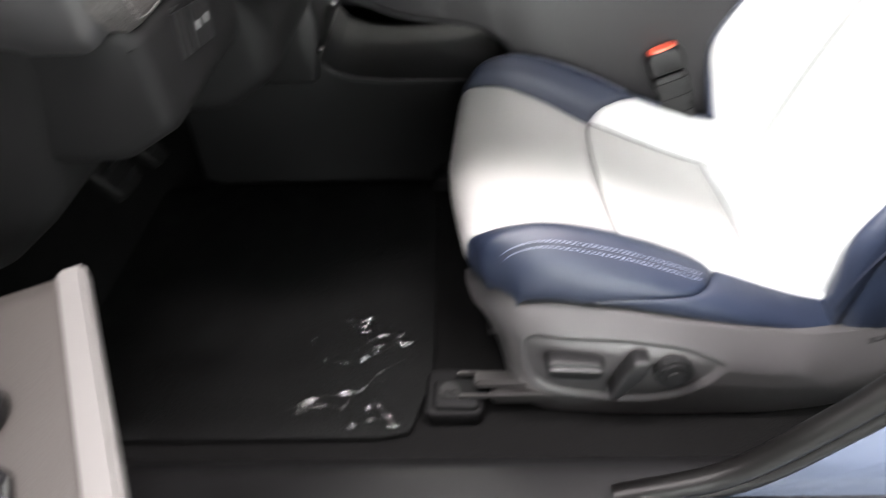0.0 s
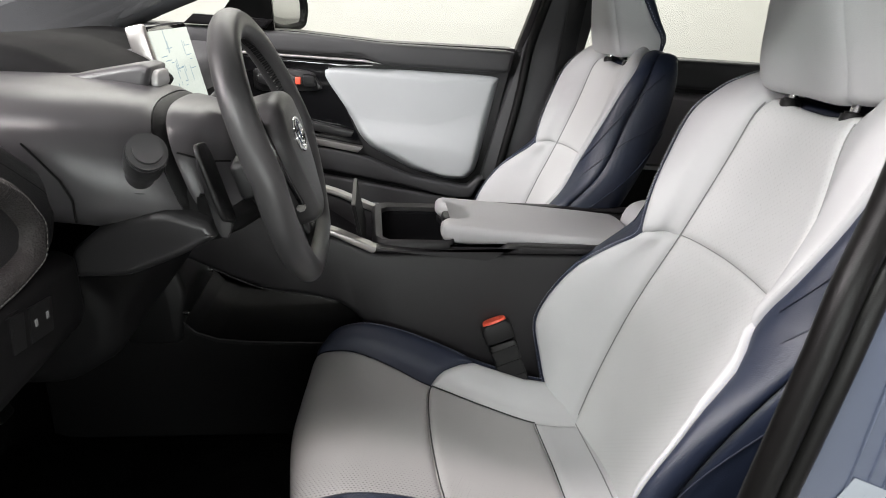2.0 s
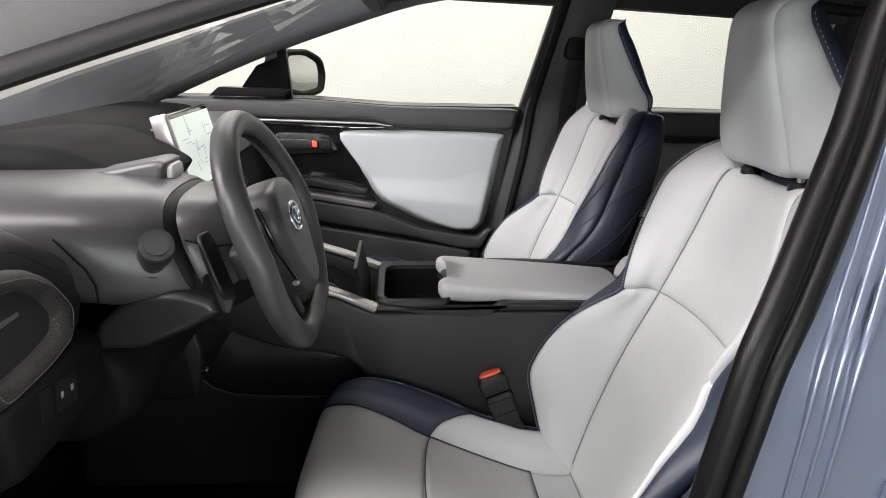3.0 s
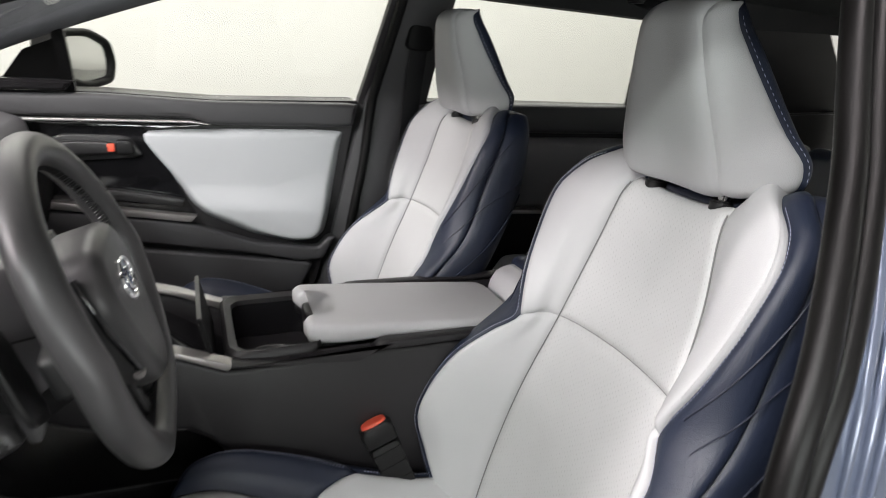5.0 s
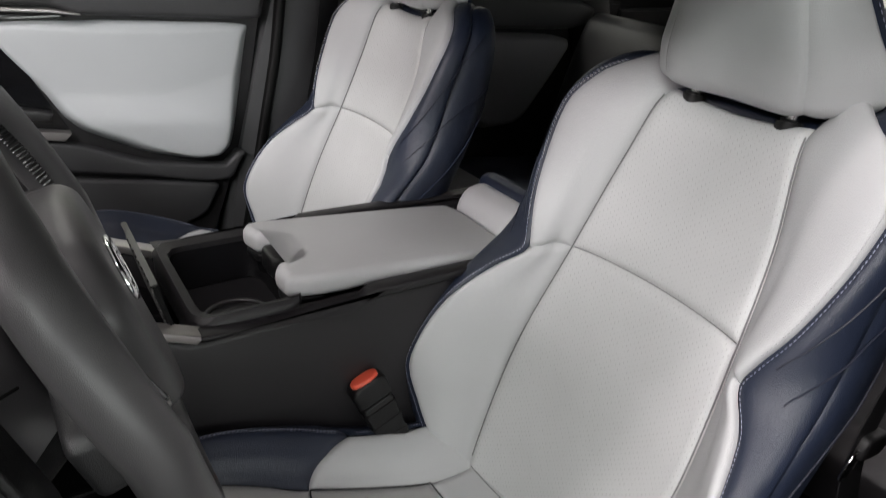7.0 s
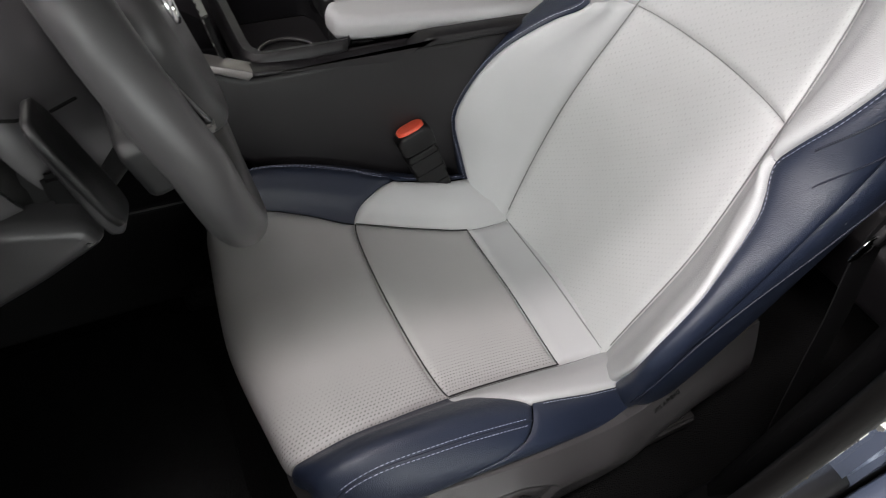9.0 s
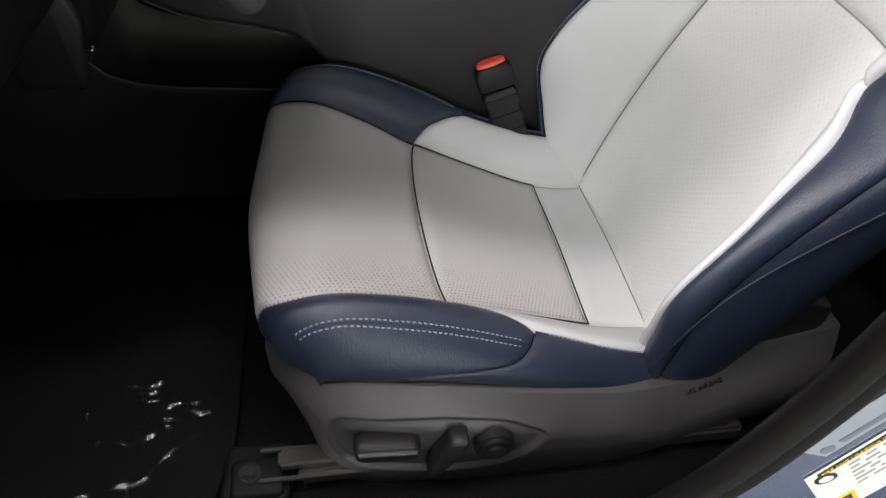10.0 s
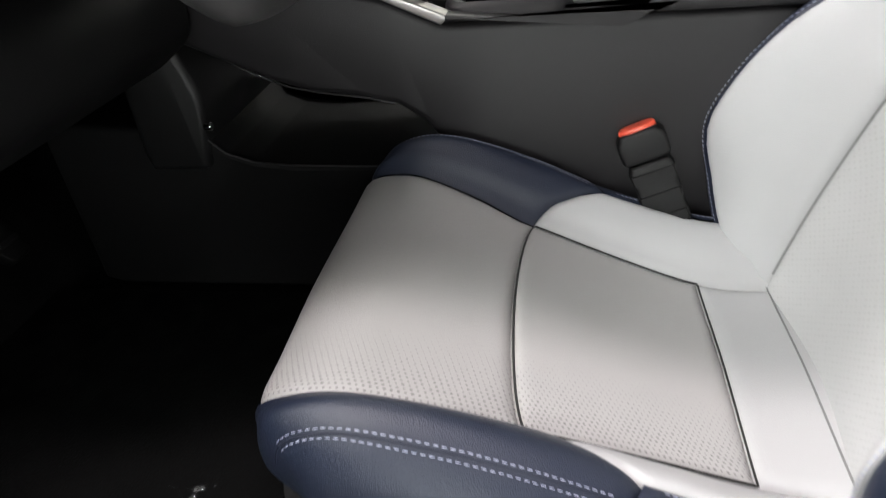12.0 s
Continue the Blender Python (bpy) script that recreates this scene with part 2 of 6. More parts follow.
class Net:
    """A padded body: columns across (0 = middle), each a curve along q; joined across by a smooth curve; mirrored for negative c."""

    def __init__(self, columns, even=False):
        self.columns, self.even = columns, even

    def at(self, q, c):
        q, c = np.broadcast_arrays(np.asarray(q, float), np.asarray(c, float))
        side, a = np.where(c < 0, -1.0, 1.0), np.abs(c)
        pts = np.stack([np.stack(np.broadcast_arrays(*col(q)), -1) for col in self.columns])
        n = len(self.columns)
        i = np.clip(np.floor(a).astype(int), 0, n - 2)
        s = (a - i)[..., None]

        def pick(k):
            mirrored = k < 0
            kk = np.clip(np.abs(k), 0, n - 1)
            p = np.take_along_axis(pts, kk[None, ..., None].repeat(3, -1), 0)[0].copy()
            p[..., 1] = np.where(mirrored, -p[..., 1], p[..., 1])
            return p

        p0, p1, p2, p3 = pick(i - 1), pick(i), pick(i + 1), pick(i + 2)
        end = (i + 2 > n - 1)[..., None]
        p3 = np.where(end, 2 * p2 - p1, p3)
        m1, m2 = (p2 - p0) / 2, (p3 - p1) / 2
        if self.even:
            # columns at uneven distances: no overshoot past the narrow ones
            d0, d1, d2 = [np.linalg.norm(b - a, axis=-1, keepdims=True) for a, b in ((p0, p1), (p1, p2), (p2, p3))]
            m1 = m1 * np.minimum(1, 1.3 * np.minimum(d0, d1) / (np.linalg.norm(m1, axis=-1, keepdims=True) + 1e-9))
            m2 = m2 * np.minimum(1, 1.3 * np.minimum(d1, d2) / (np.linalg.norm(m2, axis=-1, keepdims=True) + 1e-9))
        out = p1 + m1 * s + (3 * (p2 - p1) - 2 * m1 - m2) * s**2 + (2 * (p1 - p2) + m1 + m2) * s**3
        out[..., 1] *= side
        return out


def panel(net, q0, q1, c0, c1, n=26, m=22, tuck=0.007, width=0.0055, sides=(1, 1, 1, 1), lift=0.0, shift=(0, 0, 0)):
    """An upholstered panel between q0(c), q1(c) and columns c0, c1 of a net; its edges sink into the seam."""
    v = np.linspace(0, 1, m)
    w = np.linspace(0, 1, n)
    # closer rows at the seams
    v, w = 0.8 * (0.5 - 0.5 * np.cos(np.pi * v)) + 0.2 * v, 0.8 * (0.5 - 0.5 * np.cos(np.pi * w)) + 0.2 * w
    c = c0 + (c1 - c0) * v
    qa = q0(c) if callable(q0) else np.full(m, q0)
    qb = q1(c) if callable(q1) else np.full(m, q1)
    q = qa[None] + (qb - qa)[None] * w[:, None]
    cc = np.broadcast_to(c[None], q.shape)
    p = net.at(q, cc)
    du, dv = np.gradient(p, axis=0), np.gradient(p, axis=1)
    nrm = np.cross(du, dv)
    nrm /= np.linalg.norm(nrm, axis=-1, keepdims=True) + 1e-12
    su, sv = np.linalg.norm(du, axis=-1).cumsum(0), np.linalg.norm(dv, axis=-1).cumsum(1)
    su, sv = su - su[:1], sv - sv[:, :1]
    far = 9.0
    d = np.minimum.reduce([su if sides[0] else su * 0 + far, (su[-1:] - su) if sides[1] else su * 0 + far, sv if sides[2] else sv * 0 + far, (sv[:, -1:] - sv) if sides[3] else sv * 0 + far])
    drop = tuck * np.exp(-((d / width) ** 1.3)) - lift * (1 - np.exp(-d / (3 * width)))
    return p, nrm, drop, np.stack([su, sv], -1)


def panel_mesh(net, *a, out=1, shift=(0, 0, 0), **k):
    p, nrm, drop, uv = panel(net, *a, **k)
    bm = bmesh.new()
    grid_mesh(bm, p - out * nrm * drop[..., None] + np.array(shift), uv)
    return bm


def rounded(pts, r=0.4, rounds=3):
    """Corner-cut smoothing of a closed outline."""
    p = np.array(pts, float)
    for _ in range(rounds):
        nxt = np.roll(p, -1, 0)
        p = np.stack([p * (1 - r / 2) + nxt * r / 2, p * r / 2 + nxt * (1 - r / 2)], 1).reshape(-1, p.shape[1])
    return p


def inset(outline, d):
    """The outline moved inwards by d along its vertex normals."""
    p = np.array(outline, float)
    e = np.roll(p, -1, 0) - p
    area2 = (p[:, 0] * np.roll(p[:, 1], -1) - np.roll(p[:, 0], -1) * p[:, 1]).sum()
    n = np.stack([-e[:, 1], e[:, 0]], 1) * (1 if area2 > 0 else -1)
    n /= np.linalg.norm(n, axis=1, keepdims=True) + 1e-12
    m = n + np.roll(n, 1, 0)
    m /= np.linalg.norm(m, axis=1, keepdims=True) + 1e-12
    return p + m * d / np.clip((m * n).sum(1, keepdims=True), 0.6, 1)


def prism(bm, outline, axis, lo, hi, bevel=0.0, seg=2):
    """A closed outline in the other two axes, drawn out along axis from lo to hi, with rounded rims."""
    def put(u, v, w):
        return {"x": (w, u, v), "y": (u, w, v), "z": (u, v, w)}[axis]

    lo, hi = min(lo, hi), max(lo, hi)
    bevel = min(bevel, 0.48 * (hi - lo))
    levels = [(bevel * (1 - math.sin(a)), lo + bevel * (1 - math.cos(a))) for a in np.linspace(0, math.pi / 2, seg + 1)] if bevel else [(0, lo)]
    levels += [(d, lo + hi - w) for d, w in levels[::-1]]
    rows = np.array([[put(u, v, w) for u, v in inset(outline, d)] for d, w in levels])
    vs = grid_mesh(bm, rows, wrap_v=True)
    fs = [bm.faces.new(vs[0][::-1]), bm.faces.new(vs[-1])]
    bmesh.ops.triangulate(bm, faces=fs)
    return bm


def pillow(outline, axis, base, height, rim=0.03, rings=6, edge=0.0, inner=3):
    """A padded panel: the outline stands at base and swells by height (signed, along axis) within rim of its border."""
    p = np.array(outline, float)
    c = p.mean(0)
    bm = bmesh.new()
    reach = np.linalg.norm(p - c, axis=1, keepdims=True)
    rows = []
    for k in range(rings + 1):
        s = k / rings
        inset = np.minimum(rim * s, reach * 0.9)
        q = p + (c - p) / reach * inset
        h = edge + (height - edge) * math.sin(s * math.pi / 2)
        rows.append((q, h))
    for s in np.linspace(0, 1, inner + 2)[1:-1]:
        rows.append((rows[rings][0] * (1 - s) + c * s, height * (1 + 0.06 * s)))

    def put(u, v, w):
        return {"x": (w, u, v), "y": (u, w, v), "z": (u, v, w)}[axis]

    pts = np.array([[put(u, v, base + h) for u, v in q] for q, h in [(p, 0.0)] + rows])
    vs = grid_mesh(bm, pts, wrap_v=True)
    bm.faces.new(vs[-1])
    return bm


def tube(bm, pts, radius, seg=12, caps=True, flat=1.0, closed=False):
    """A round bar along a line of points; radius may be one number or one per point."""
    p = np.array(pts, float)
    n = len(p)
    r = np.broadcast_to(np.asarray(radius, float), (n,))
    tan = np.roll(p, -1, 0) - np.roll(p, 1, 0) if closed else np.gradient(p, axis=0)
    tan /= np.linalg.norm(tan, axis=1, keepdims=True) + 1e-12
    ref = np.array([0, 0, 1.0]) if abs(tan[0][2]) < 0.9 else np.array([1.0, 0, 0])
    rows = []
    side = np.cross(tan[0], ref)
    side /= np.linalg.norm(side)
    for i in range(n):
        side = side - tan[i] * (side @ tan[i])
        side /= np.linalg.norm(side) + 1e-12
        up = np.cross(side, tan[i])
        ang = np.linspace(0, 2 * np.pi, seg, endpoint=False)
        rows.append(p[i] + r[i] * (np.cos(ang)[:, None] * side + flat * np.sin(ang)[:, None] * up))
    vs = grid_mesh(bm, np.array(rows), wrap_u=closed, wrap_v=True)
    if caps and not closed:
        bm.faces.new(vs[0])
        bm.faces.new(vs[-1][::-1])
    return bm


def block(bm, lo, hi, bevel=0.004, seg=2, turn=None):
    c, d = (np.array(lo) + hi) / 2, np.abs(np.array(hi, float) - lo)
    m = Matrix.Translation(c) @ (turn or Matrix()) @ Matrix.Diagonal((*d, 1))
    g = bmesh.ops.create_cube(bm, size=1, matrix=m)
    if bevel:
        edges = list({e for v in g["verts"] for e in v.link_edges})
        bmesh.ops.bevel(bm, geom=edges, offset=min(bevel, 0.45 * d.min()), segments=seg, affect="EDGES", clamp_overlap=True)
    return bm


def rod(bm, a, b, r, seg=16, bevel=0.0):
    a, b = Vector(a), Vector(b)
    m = Matrix.Translation((a + b) / 2) @ (b - a).to_track_quat("Z", "Y").to_matrix().to_4x4()
    g = bmesh.ops.create_cone(bm, cap_ends=True, segments=seg, radius1=r, radius2=r, depth=(b - a).length, matrix=m)
    if bevel:
        edges = [e for e in {e for v in g["verts"] for e in v.link_edges} if any(len(f.verts) > 4 for f in e.link_faces)]
        bmesh.ops.bevel(bm, geom=edges, offset=bevel, segments=2, affect="EDGES", clamp_overlap=True)
    return bm


def stitches(bm, line, step=0.0056, length=0.0036, r=0.0005, normal=None):
    """Separate thread stitches lying along a line of points."""
    p = np.array(line, float)
    s = np.r_[0, np.linalg.norm(np.diff(p, axis=0), axis=1).cumsum()]
    for t in np.arange(step / 2, s[-1] - length, step):
        a = np.array([np.interp(t, s, p[:, k]) for k in range(3)])
        b = np.array([np.interp(t + length, s, p[:, k]) for k in range(3)])
        tube(bm, [a, (a + b) / 2, b], [r * 0.6, r, r * 0.6], seg=5)
    return bm


def lettering(name, text, size, m, mat, parent, depth=0.0003, align="LEFT"):
    """Words in the built-in font as a mesh, laid by the matrix m."""
    font = bpy.data.curves.new(name, "FONT")
    font.body, font.size, font.extrude, font.align_x = text, size, depth, align
    tmp = bpy.data.objects.new("lettering_source", font)
    me = bpy.data.meshes.new_from_object(tmp)
    bpy.data.objects.remove(tmp)
    me.name = name
    me.transform(m)
    me.materials.clear()
    me.materials.append(mat)
    ob = new(name, me)
    ob.parent = parent
    ob.matrix_parent_inverse = Matrix.Translation(-world_of(parent))
    return ob


# ---------------------------------------------------------------- seats
SEAT_STEP = 0.73

_bx = spline([0.44, 0.52, 0.60, 0.69, 0.78, 0.872, 0.98, 1.085, 1.12, 1.16, 1.20], [0.005, 0.022, 0.045, 0.076, 0.108, 0.143, 0.179, 0.207, 0.222, 0.250, 0.285])
_bz = spline([0.44, 0.60, 0.76, 0.92, 1.00, 1.085, 1.12, 1.16, 1.20], [0.44, 0.60, 0.76, 0.92, 1.00, 1.085, 1.112, 1.128, 1.125])
_seam_y = spline([0.44, 0.52, 0.69, 0.872, 0.98, 1.06, 1.10, 1.20], [0.137, 0.141, 0.148, 0.130, 0.115, 0.098, 0.092, 0.085])
_edge_y = spline([0.44, 0.52, 0.58, 0.686, 0.77, 0.83, 0.866, 0.885, 0.93, 1.0, 1.05, 1.10, 1.14, 1.20], [0.17, 0.19, 0.208, 0.232, 0.226, 0.198, 0.168, 0.174, 0.192, 0.208, 0.212, 0.190, 0.15, 0.12])
_edge_x = spline([0.44, 0.52, 0.60, 0.686, 0.78, 0.866, 0.90, 0.97, 1.05, 1.10, 1.20], [-0.02, -0.036, -0.078, -0.116, -0.094, -0.045, -0.047, -0.044, -0.030, -0.012, 0.0])
_navy_y = spline([0.44, 0.55, 0.69, 0.80, 0.88, 0.97, 1.05, 1.10, 1.14, 1.20], [0.20, 0.238, 0.252, 0.248, 0.238, 0.233, 0.229, 0.213, 0.18, 0.13])
_navy_x = spline([0.44, 0.55, 0.69, 0.80, 0.88, 1.0, 1.10, 1.20], [0.02, -0.040, -0.080, -0.050, -0.010, 0.0, 0.015, 0.01])
_rear_y = spline([0.44, 0.70, 0.88, 1.0, 1.10, 1.20], [0.20, 0.222, 0.218, 0.210, 0.190, 0.12])
_rear_x = spline([0.44, 0.60, 0.70, 0.85, 1.0, 1.10, 1.15, 1.20], [0.056, 0.058, 0.066, 0.085, 0.094, 0.082, 0.060, 0.02])


def _steep(q):
    """Where the lumbar bolsters are a straight wedge up to their crest: between the cushion and the notch."""
    return np.clip((q - 0.50) / 0.08, 0, 1) * np.clip((0.87 - q) / 0.10, 0, 1)


BACK = Net([
    lambda q: (_bx(q) + 0.012, 0 * q, _bz(q) - 0.036 * np.clip((q - 1.06) / 0.08, 0, 1)),
    lambda q: (_bx(q), _seam_y(q), _bz(q) - 0.026 * np.clip((q - 1.07) / 0.08, 0, 1)),
    lambda q: (_bx(q) + (0.70 + 0.03 * _steep(q)) * _edge_x(q), _seam_y(q) + (0.50 + 0.24 * _steep(q)) * (_edge_y(q) - _seam_y(q)), _bz(q) + 0.003 * (q > 1.05) * np.clip((q - 1.05) / 0.06, 0, 1)),
    lambda q: (_bx(q) + _edge_x(q), _edge_y(q), _bz(q)),
    lambda q: (_bx(q) + _navy_x(q), _navy_y(q), _bz(q)),
    lambda q: (_bx(q) + _rear_x(q), _rear_y(q), _bz(q) - 0.01),
    lambda q: (_bx(q) + _rear_x(q) + 0.02, 0 * q, _bz(q) - 0.01),
])

# cushion: q counts spine stations from the front's underside to behind the backrest
_cx = spline(range(11), [-0.408, -0.438, -0.448, -0.428, -0.375, -0.302, -0.232, -0.140, -0.050, 0.020, 0.09])
_cz = spline(range(11), [0.532, 0.560, 0.594, 0.622, 0.630, 0.615, 0.592, 0.556, 0.524, 0.516, 0.52])
_cseam_y = spline(range(11), [0.15, 0.165, 0.175, 0.177, 0.173, 0.162, 0.149, 0.139, 0.134, 0.136, 0.14])
_cseam_z = spline([0, 2, 3, 4, 5, 6, 10], [0, 0.004, 0.018, 0.018, 0.010, 0.0, 0.0])
_crown_y = spline(range(11), [0.200, 0.208, 0.213, 0.214, 0.212, 0.209, 0.205, 0.201, 0.206, 0.21, 0.21])
_crown_z = spline(range(11), [0.0, 0.0, 0.010, 0.030, 0.042, 0.050, 0.049, 0.044, 0.044, 0.040, 0.03])
_crown_x = spline([0, 1, 2, 3, 4, 5, 10], [0.100, 0.088, 0.068, 0.046, 0.022, 0.006, 0.0])
_out_y = spline(range(11), [0.20, 0.214, 0.225, 0.232, 0.238, 0.242, 0.242, 0.240, 0.236, 0.23, 0.23])
_out_z = spline(range(11), [0.0, -0.01, -0.01, 0.002, 0.012, 0.018, 0.024, 0.026, 0.026, 0.026, 0.02])
_low_z = spline(range(11), [0.0, -0.015, -0.035, -0.038, -0.034, -0.022, -0.010, 0.002, 0.012, 0.016, 0.01])
_front_x = spline([0, 1, 2, 3, 4, 10], [0.034, 0.030, 0.020, 0.006, 0.0, 0.0])
CUSHION = Net([
    lambda q: (_cx(q), 0 * q, _cz(q) + 0.004),
    lambda q: (_cx(q) + _front_x(q), _cseam_y(q), _cz(q) + _cseam_z(q)),
    lambda q: (_cx(q) + _front_x(q) + 0.22 * _crown_x(q), 0.5 * (_cseam_y(q) + _crown_y(q)), _cz(q) + 0.4 * _cseam_z(q) + 0.62 * _crown_z(q)),
    lambda q: (_cx(q) + 0.60 * _crown_x(q), _crown_y(q), _cz(q) + _crown_z(q)),
    lambda q: (_cx(q) + 1.10 * _crown_x(q), _out_y(q), _cz(q) + _out_z(q)),
    lambda q: (_cx(q) + 1.28 * _crown_x(q), _out_y(q) + 0.002, _cz(q) + _low_z(q)),
    lambda q: (_cx(q) + 1.34 * _crown_x(q), _out_y(q) - 0.03, _cz(q) + _low_z(q) - 0.05),
], True)

_hx = spline(range(9), [0.262, 0.226, 0.203, 0.193, 0.182, 0.172, 0.168, 0.186, 0.222])
_hz = spline(range(9), [1.114, 1.106, 1.112, 1.138, 1.190, 1.250, 1.296, 1.322, 1.326])
_hs_y = spline(range(9), [0.05, 0.078, 0.088, 0.089, 0.079, 0.064, 0.054, 0.048, 0.040])
_he_y = spline(range(9), [0.09, 0.126, 0.139, 0.140, 0.120, 0.094, 0.075, 0.064, 0.05])
_he_x = spline(range(9), [0.008, 0.046, 0.066, 0.073, 0.068, 0.055, 0.044, 0.024, 0.006])
_he_z = spline(range(9), [0.0, 0.012, 0.02, 0.016, 0.0, -0.004, -0.008, -0.008, 0.0])
_hr_x = spline(range(9), [0.014, 0.056, 0.080, 0.092, 0.094, 0.086, 0.072, 0.044, 0.012])
HEAD = Net([
    lambda q: (_hx(q) - 0.004, 0 * q, _hz(q)),
    lambda q: (_hx(q), _hs_y(q), _hz(q)),
    lambda q: (_hx(q) + _he_x(q), _he_y(q), _hz(q) + _he_z(q)),
    lambda q: (_hx(q) + _hr_x(q), 0.82 * _he_y(q), _hz(q) + _he_z(q)),
    lambda q: (_hx(q) + _hr_x(q) + 0.008, 0 * q, _hz(q) + 0.5 * _he_z(q)),
])


def arch(c):
    return 0.872 + 0.004 * (1 - np.clip(np.abs(c), 0, 1) ** 2)


def shoulder(c):
    return 0.872 - 0.006 * (np.abs(c) - 1) / 2


def foot(c):
    """Rounded lower end of the backrest's side panels."""
    return 0.535 + 0.02 * (np.abs(c) - 4) ** 2


def seat_seam(c):
    return 6 - 0.20 * (1 - np.clip(np.abs(c), 0, 1) ** 2)


def wing_seam(c):
    return 6 + 0.88 * ((np.abs(c) - 1) / 2) ** 1.2


def side_seam(c):
    u = (np.abs(c) - 3) / 2
    return 6.90 - 0.35 * u - 1.70 * u**3


def bolster_start(c):
    return 1.75 * np.clip((np.abs(c) - 1.4) / 1.6, 0, 1)


def bolster_end(c):
    return np.where(np.abs(c) <= 3, wing_seam(np.clip(np.abs(c), 1, 3)), side_seam(np.clip(np.abs(c), 3, 5)))


def car_seat(y, driver):
    s = thing("car_seat", "light grey and navy leather %s seat" % ("driver's bucket" if driver else "front passenger bucket"), "car seat", (0, y, 0.42), "front seats")
    sh = (0, y, 0)
    back = part("backrest", panel_mesh(BACK, arch, 1.142, -1, 1, n=30, m=26, shift=sh), PERF_BACK, s, "light grey perforated leather backrest")
    part("top_panel", panel_mesh(BACK, 1.142, 1.19, -1, 1, n=12, m=20, shift=sh), NAVY, back, "navy leather top panel")
    part("lumbar_panel", panel_mesh(BACK, 0.45, arch, -1, 1, n=34, m=26, shift=sh), PERF_BACK, back)
    for side in (1, -1):
        a, b = (1, 3) if side > 0 else (-3, -1)
        part("lumbar_bolster", panel_mesh(BACK, 0.45, shoulder, a, b, n=34, m=18, shift=sh, lift=0.004), WHITE, back, "light grey leather bolster")
        part("shoulder_bolster", panel_mesh(BACK, shoulder, 1.19, a, b, n=34, m=18, shift=sh, lift=0.003), WHITE, back, "light grey leather bolster")
        a, b = (3, 4.05) if side > 0 else (-4.05, -3)
        part("side_panel", panel_mesh(BACK, foot, 1.19, a, b, n=54, m=12, shift=sh), NAVY, back, "navy leather side panel")
        a, b = (4.05, 5) if side > 0 else (-5, -4.05)
        part("side_panel", panel_mesh(BACK, foot, 1.19, a, b, n=54, m=12, shift=sh), NAVY, back, "navy leather side panel")
        q = np.linspace(0.50, 1.13, 240)
        bm = bmesh.new()
        stitches(bm, BACK.at(q, np.full_like(q, side * 3.07)) + np.array(sh))
        part("stitching", bm, THREAD, back, "pale blue stitching", True, True)
        q = np.linspace(0.90, 1.13, 160)
        bm = bmesh.new()
        stitches(bm, BACK.at(q, np.full_like(q, side * 2.84)) + np.array(sh) + np.array((-0.0035, side * 0.0012, 0)))
        part("stitching", bm, THREAD_W, back, "pale grey stitching", True, True)
    part("rear_cover", panel_mesh(BACK, 0.45, 1.19, 5, 6, n=24, m=10, shift=sh), NAVY, back)
    part("rear_cover", panel_mesh(BACK, 0.45, 1.19, -6, -5, n=24, m=10, shift=sh), NAVY, back)

    cush = part("seat_cushion", panel_mesh(CUSHION, 0.0, seat_seam, -1, 1, n=40, m=30, shift=sh), PERF_SEAT, s, "light grey perforated leather cushion")
    part("rear_panel", panel_mesh(CUSHION, seat_seam, 8, -1, 1, n=24, m=26, shift=sh), PERF_SEAT, cush)
    part("rear_strip", panel_mesh(CUSHION, 8, 9.6, -1, 1, n=14, m=26, shift=sh), WHITE, cush)
    for side in (1, -1):
        a, b = (1, 3) if side > 0 else (-3, -1)
        part("rear_bolster", panel_mesh(CUSHION, wing_seam, 9.6, a, b, n=26, m=16, shift=sh, lift=0.002), WHITE, cush, "light grey leather bolster")
        a, b = (1, 5) if side > 0 else (-5, -1)
        part("front_bolster", panel_mesh(CUSHION, bolster_start, bolster_end, a, b, n=44, m=44, shift=sh, lift=0.002, tuck=0.005), NAVY, cush, "navy leather bolster")
        q = np.linspace(2.6, 6.75, 60)
        bm = bmesh.new()
        tube(bm, CUSHION.at(q, np.full_like(q, 3.0 if side > 0 else -3.43)) + np.array(sh) + np.array((0, side * 0.0014, 0.0014)), 0.0009, 6)
        part("seam", bm, NAVY_SEAM, cush)
        a, b = (3, 5) if side > 0 else (-5, -3)
        part("side_panel", panel_mesh(CUSHION, side_seam, 9.6, a, b, n=26, m=14, shift=sh, tuck=0.003), NAVY, cush, "navy leather side panel")
        a, b = (5, 6) if side > 0 else (-6, -5)
        part("under_panel", panel_mesh(CUSHION, 0.0, 9.6, a, b, n=30, m=6, shift=sh, tuck=0.001), PLAST, cush)
        bm = bmesh.new()
        for c in (2.93, 3.07) if side > 0 else (3.36, 3.50):
            q = np.linspace(3.0, 6.7, 150)
            stitches(bm, CUSHION.at(q, np.full_like(q, side * c)) + np.array(sh) + np.array((0, side * 0.0018, 0.0018)))
        q = np.linspace(7.0, 9.4, 100)
        stitches(bm, CUSHION.at(q, np.full_like(q, side * 3.1)) + np.array(sh))
        part("stitching", bm, THREAD, cush, "pale blue stitching", True, True)

    def cord(name, net, q, c, parent, drop, mat=SEAM):
        p = net.at(q, c) + np.array(sh) + np.array(drop)
        bm = bmesh.new()
        tube(bm, p, 0.0011, 6)
        part(name, bm, mat, parent)

    c = np.linspace(-0.97, 0.97, 40)
    cord("seam", CUSHION, seat_seam(c), c, cush, (0, 0, -0.0045))
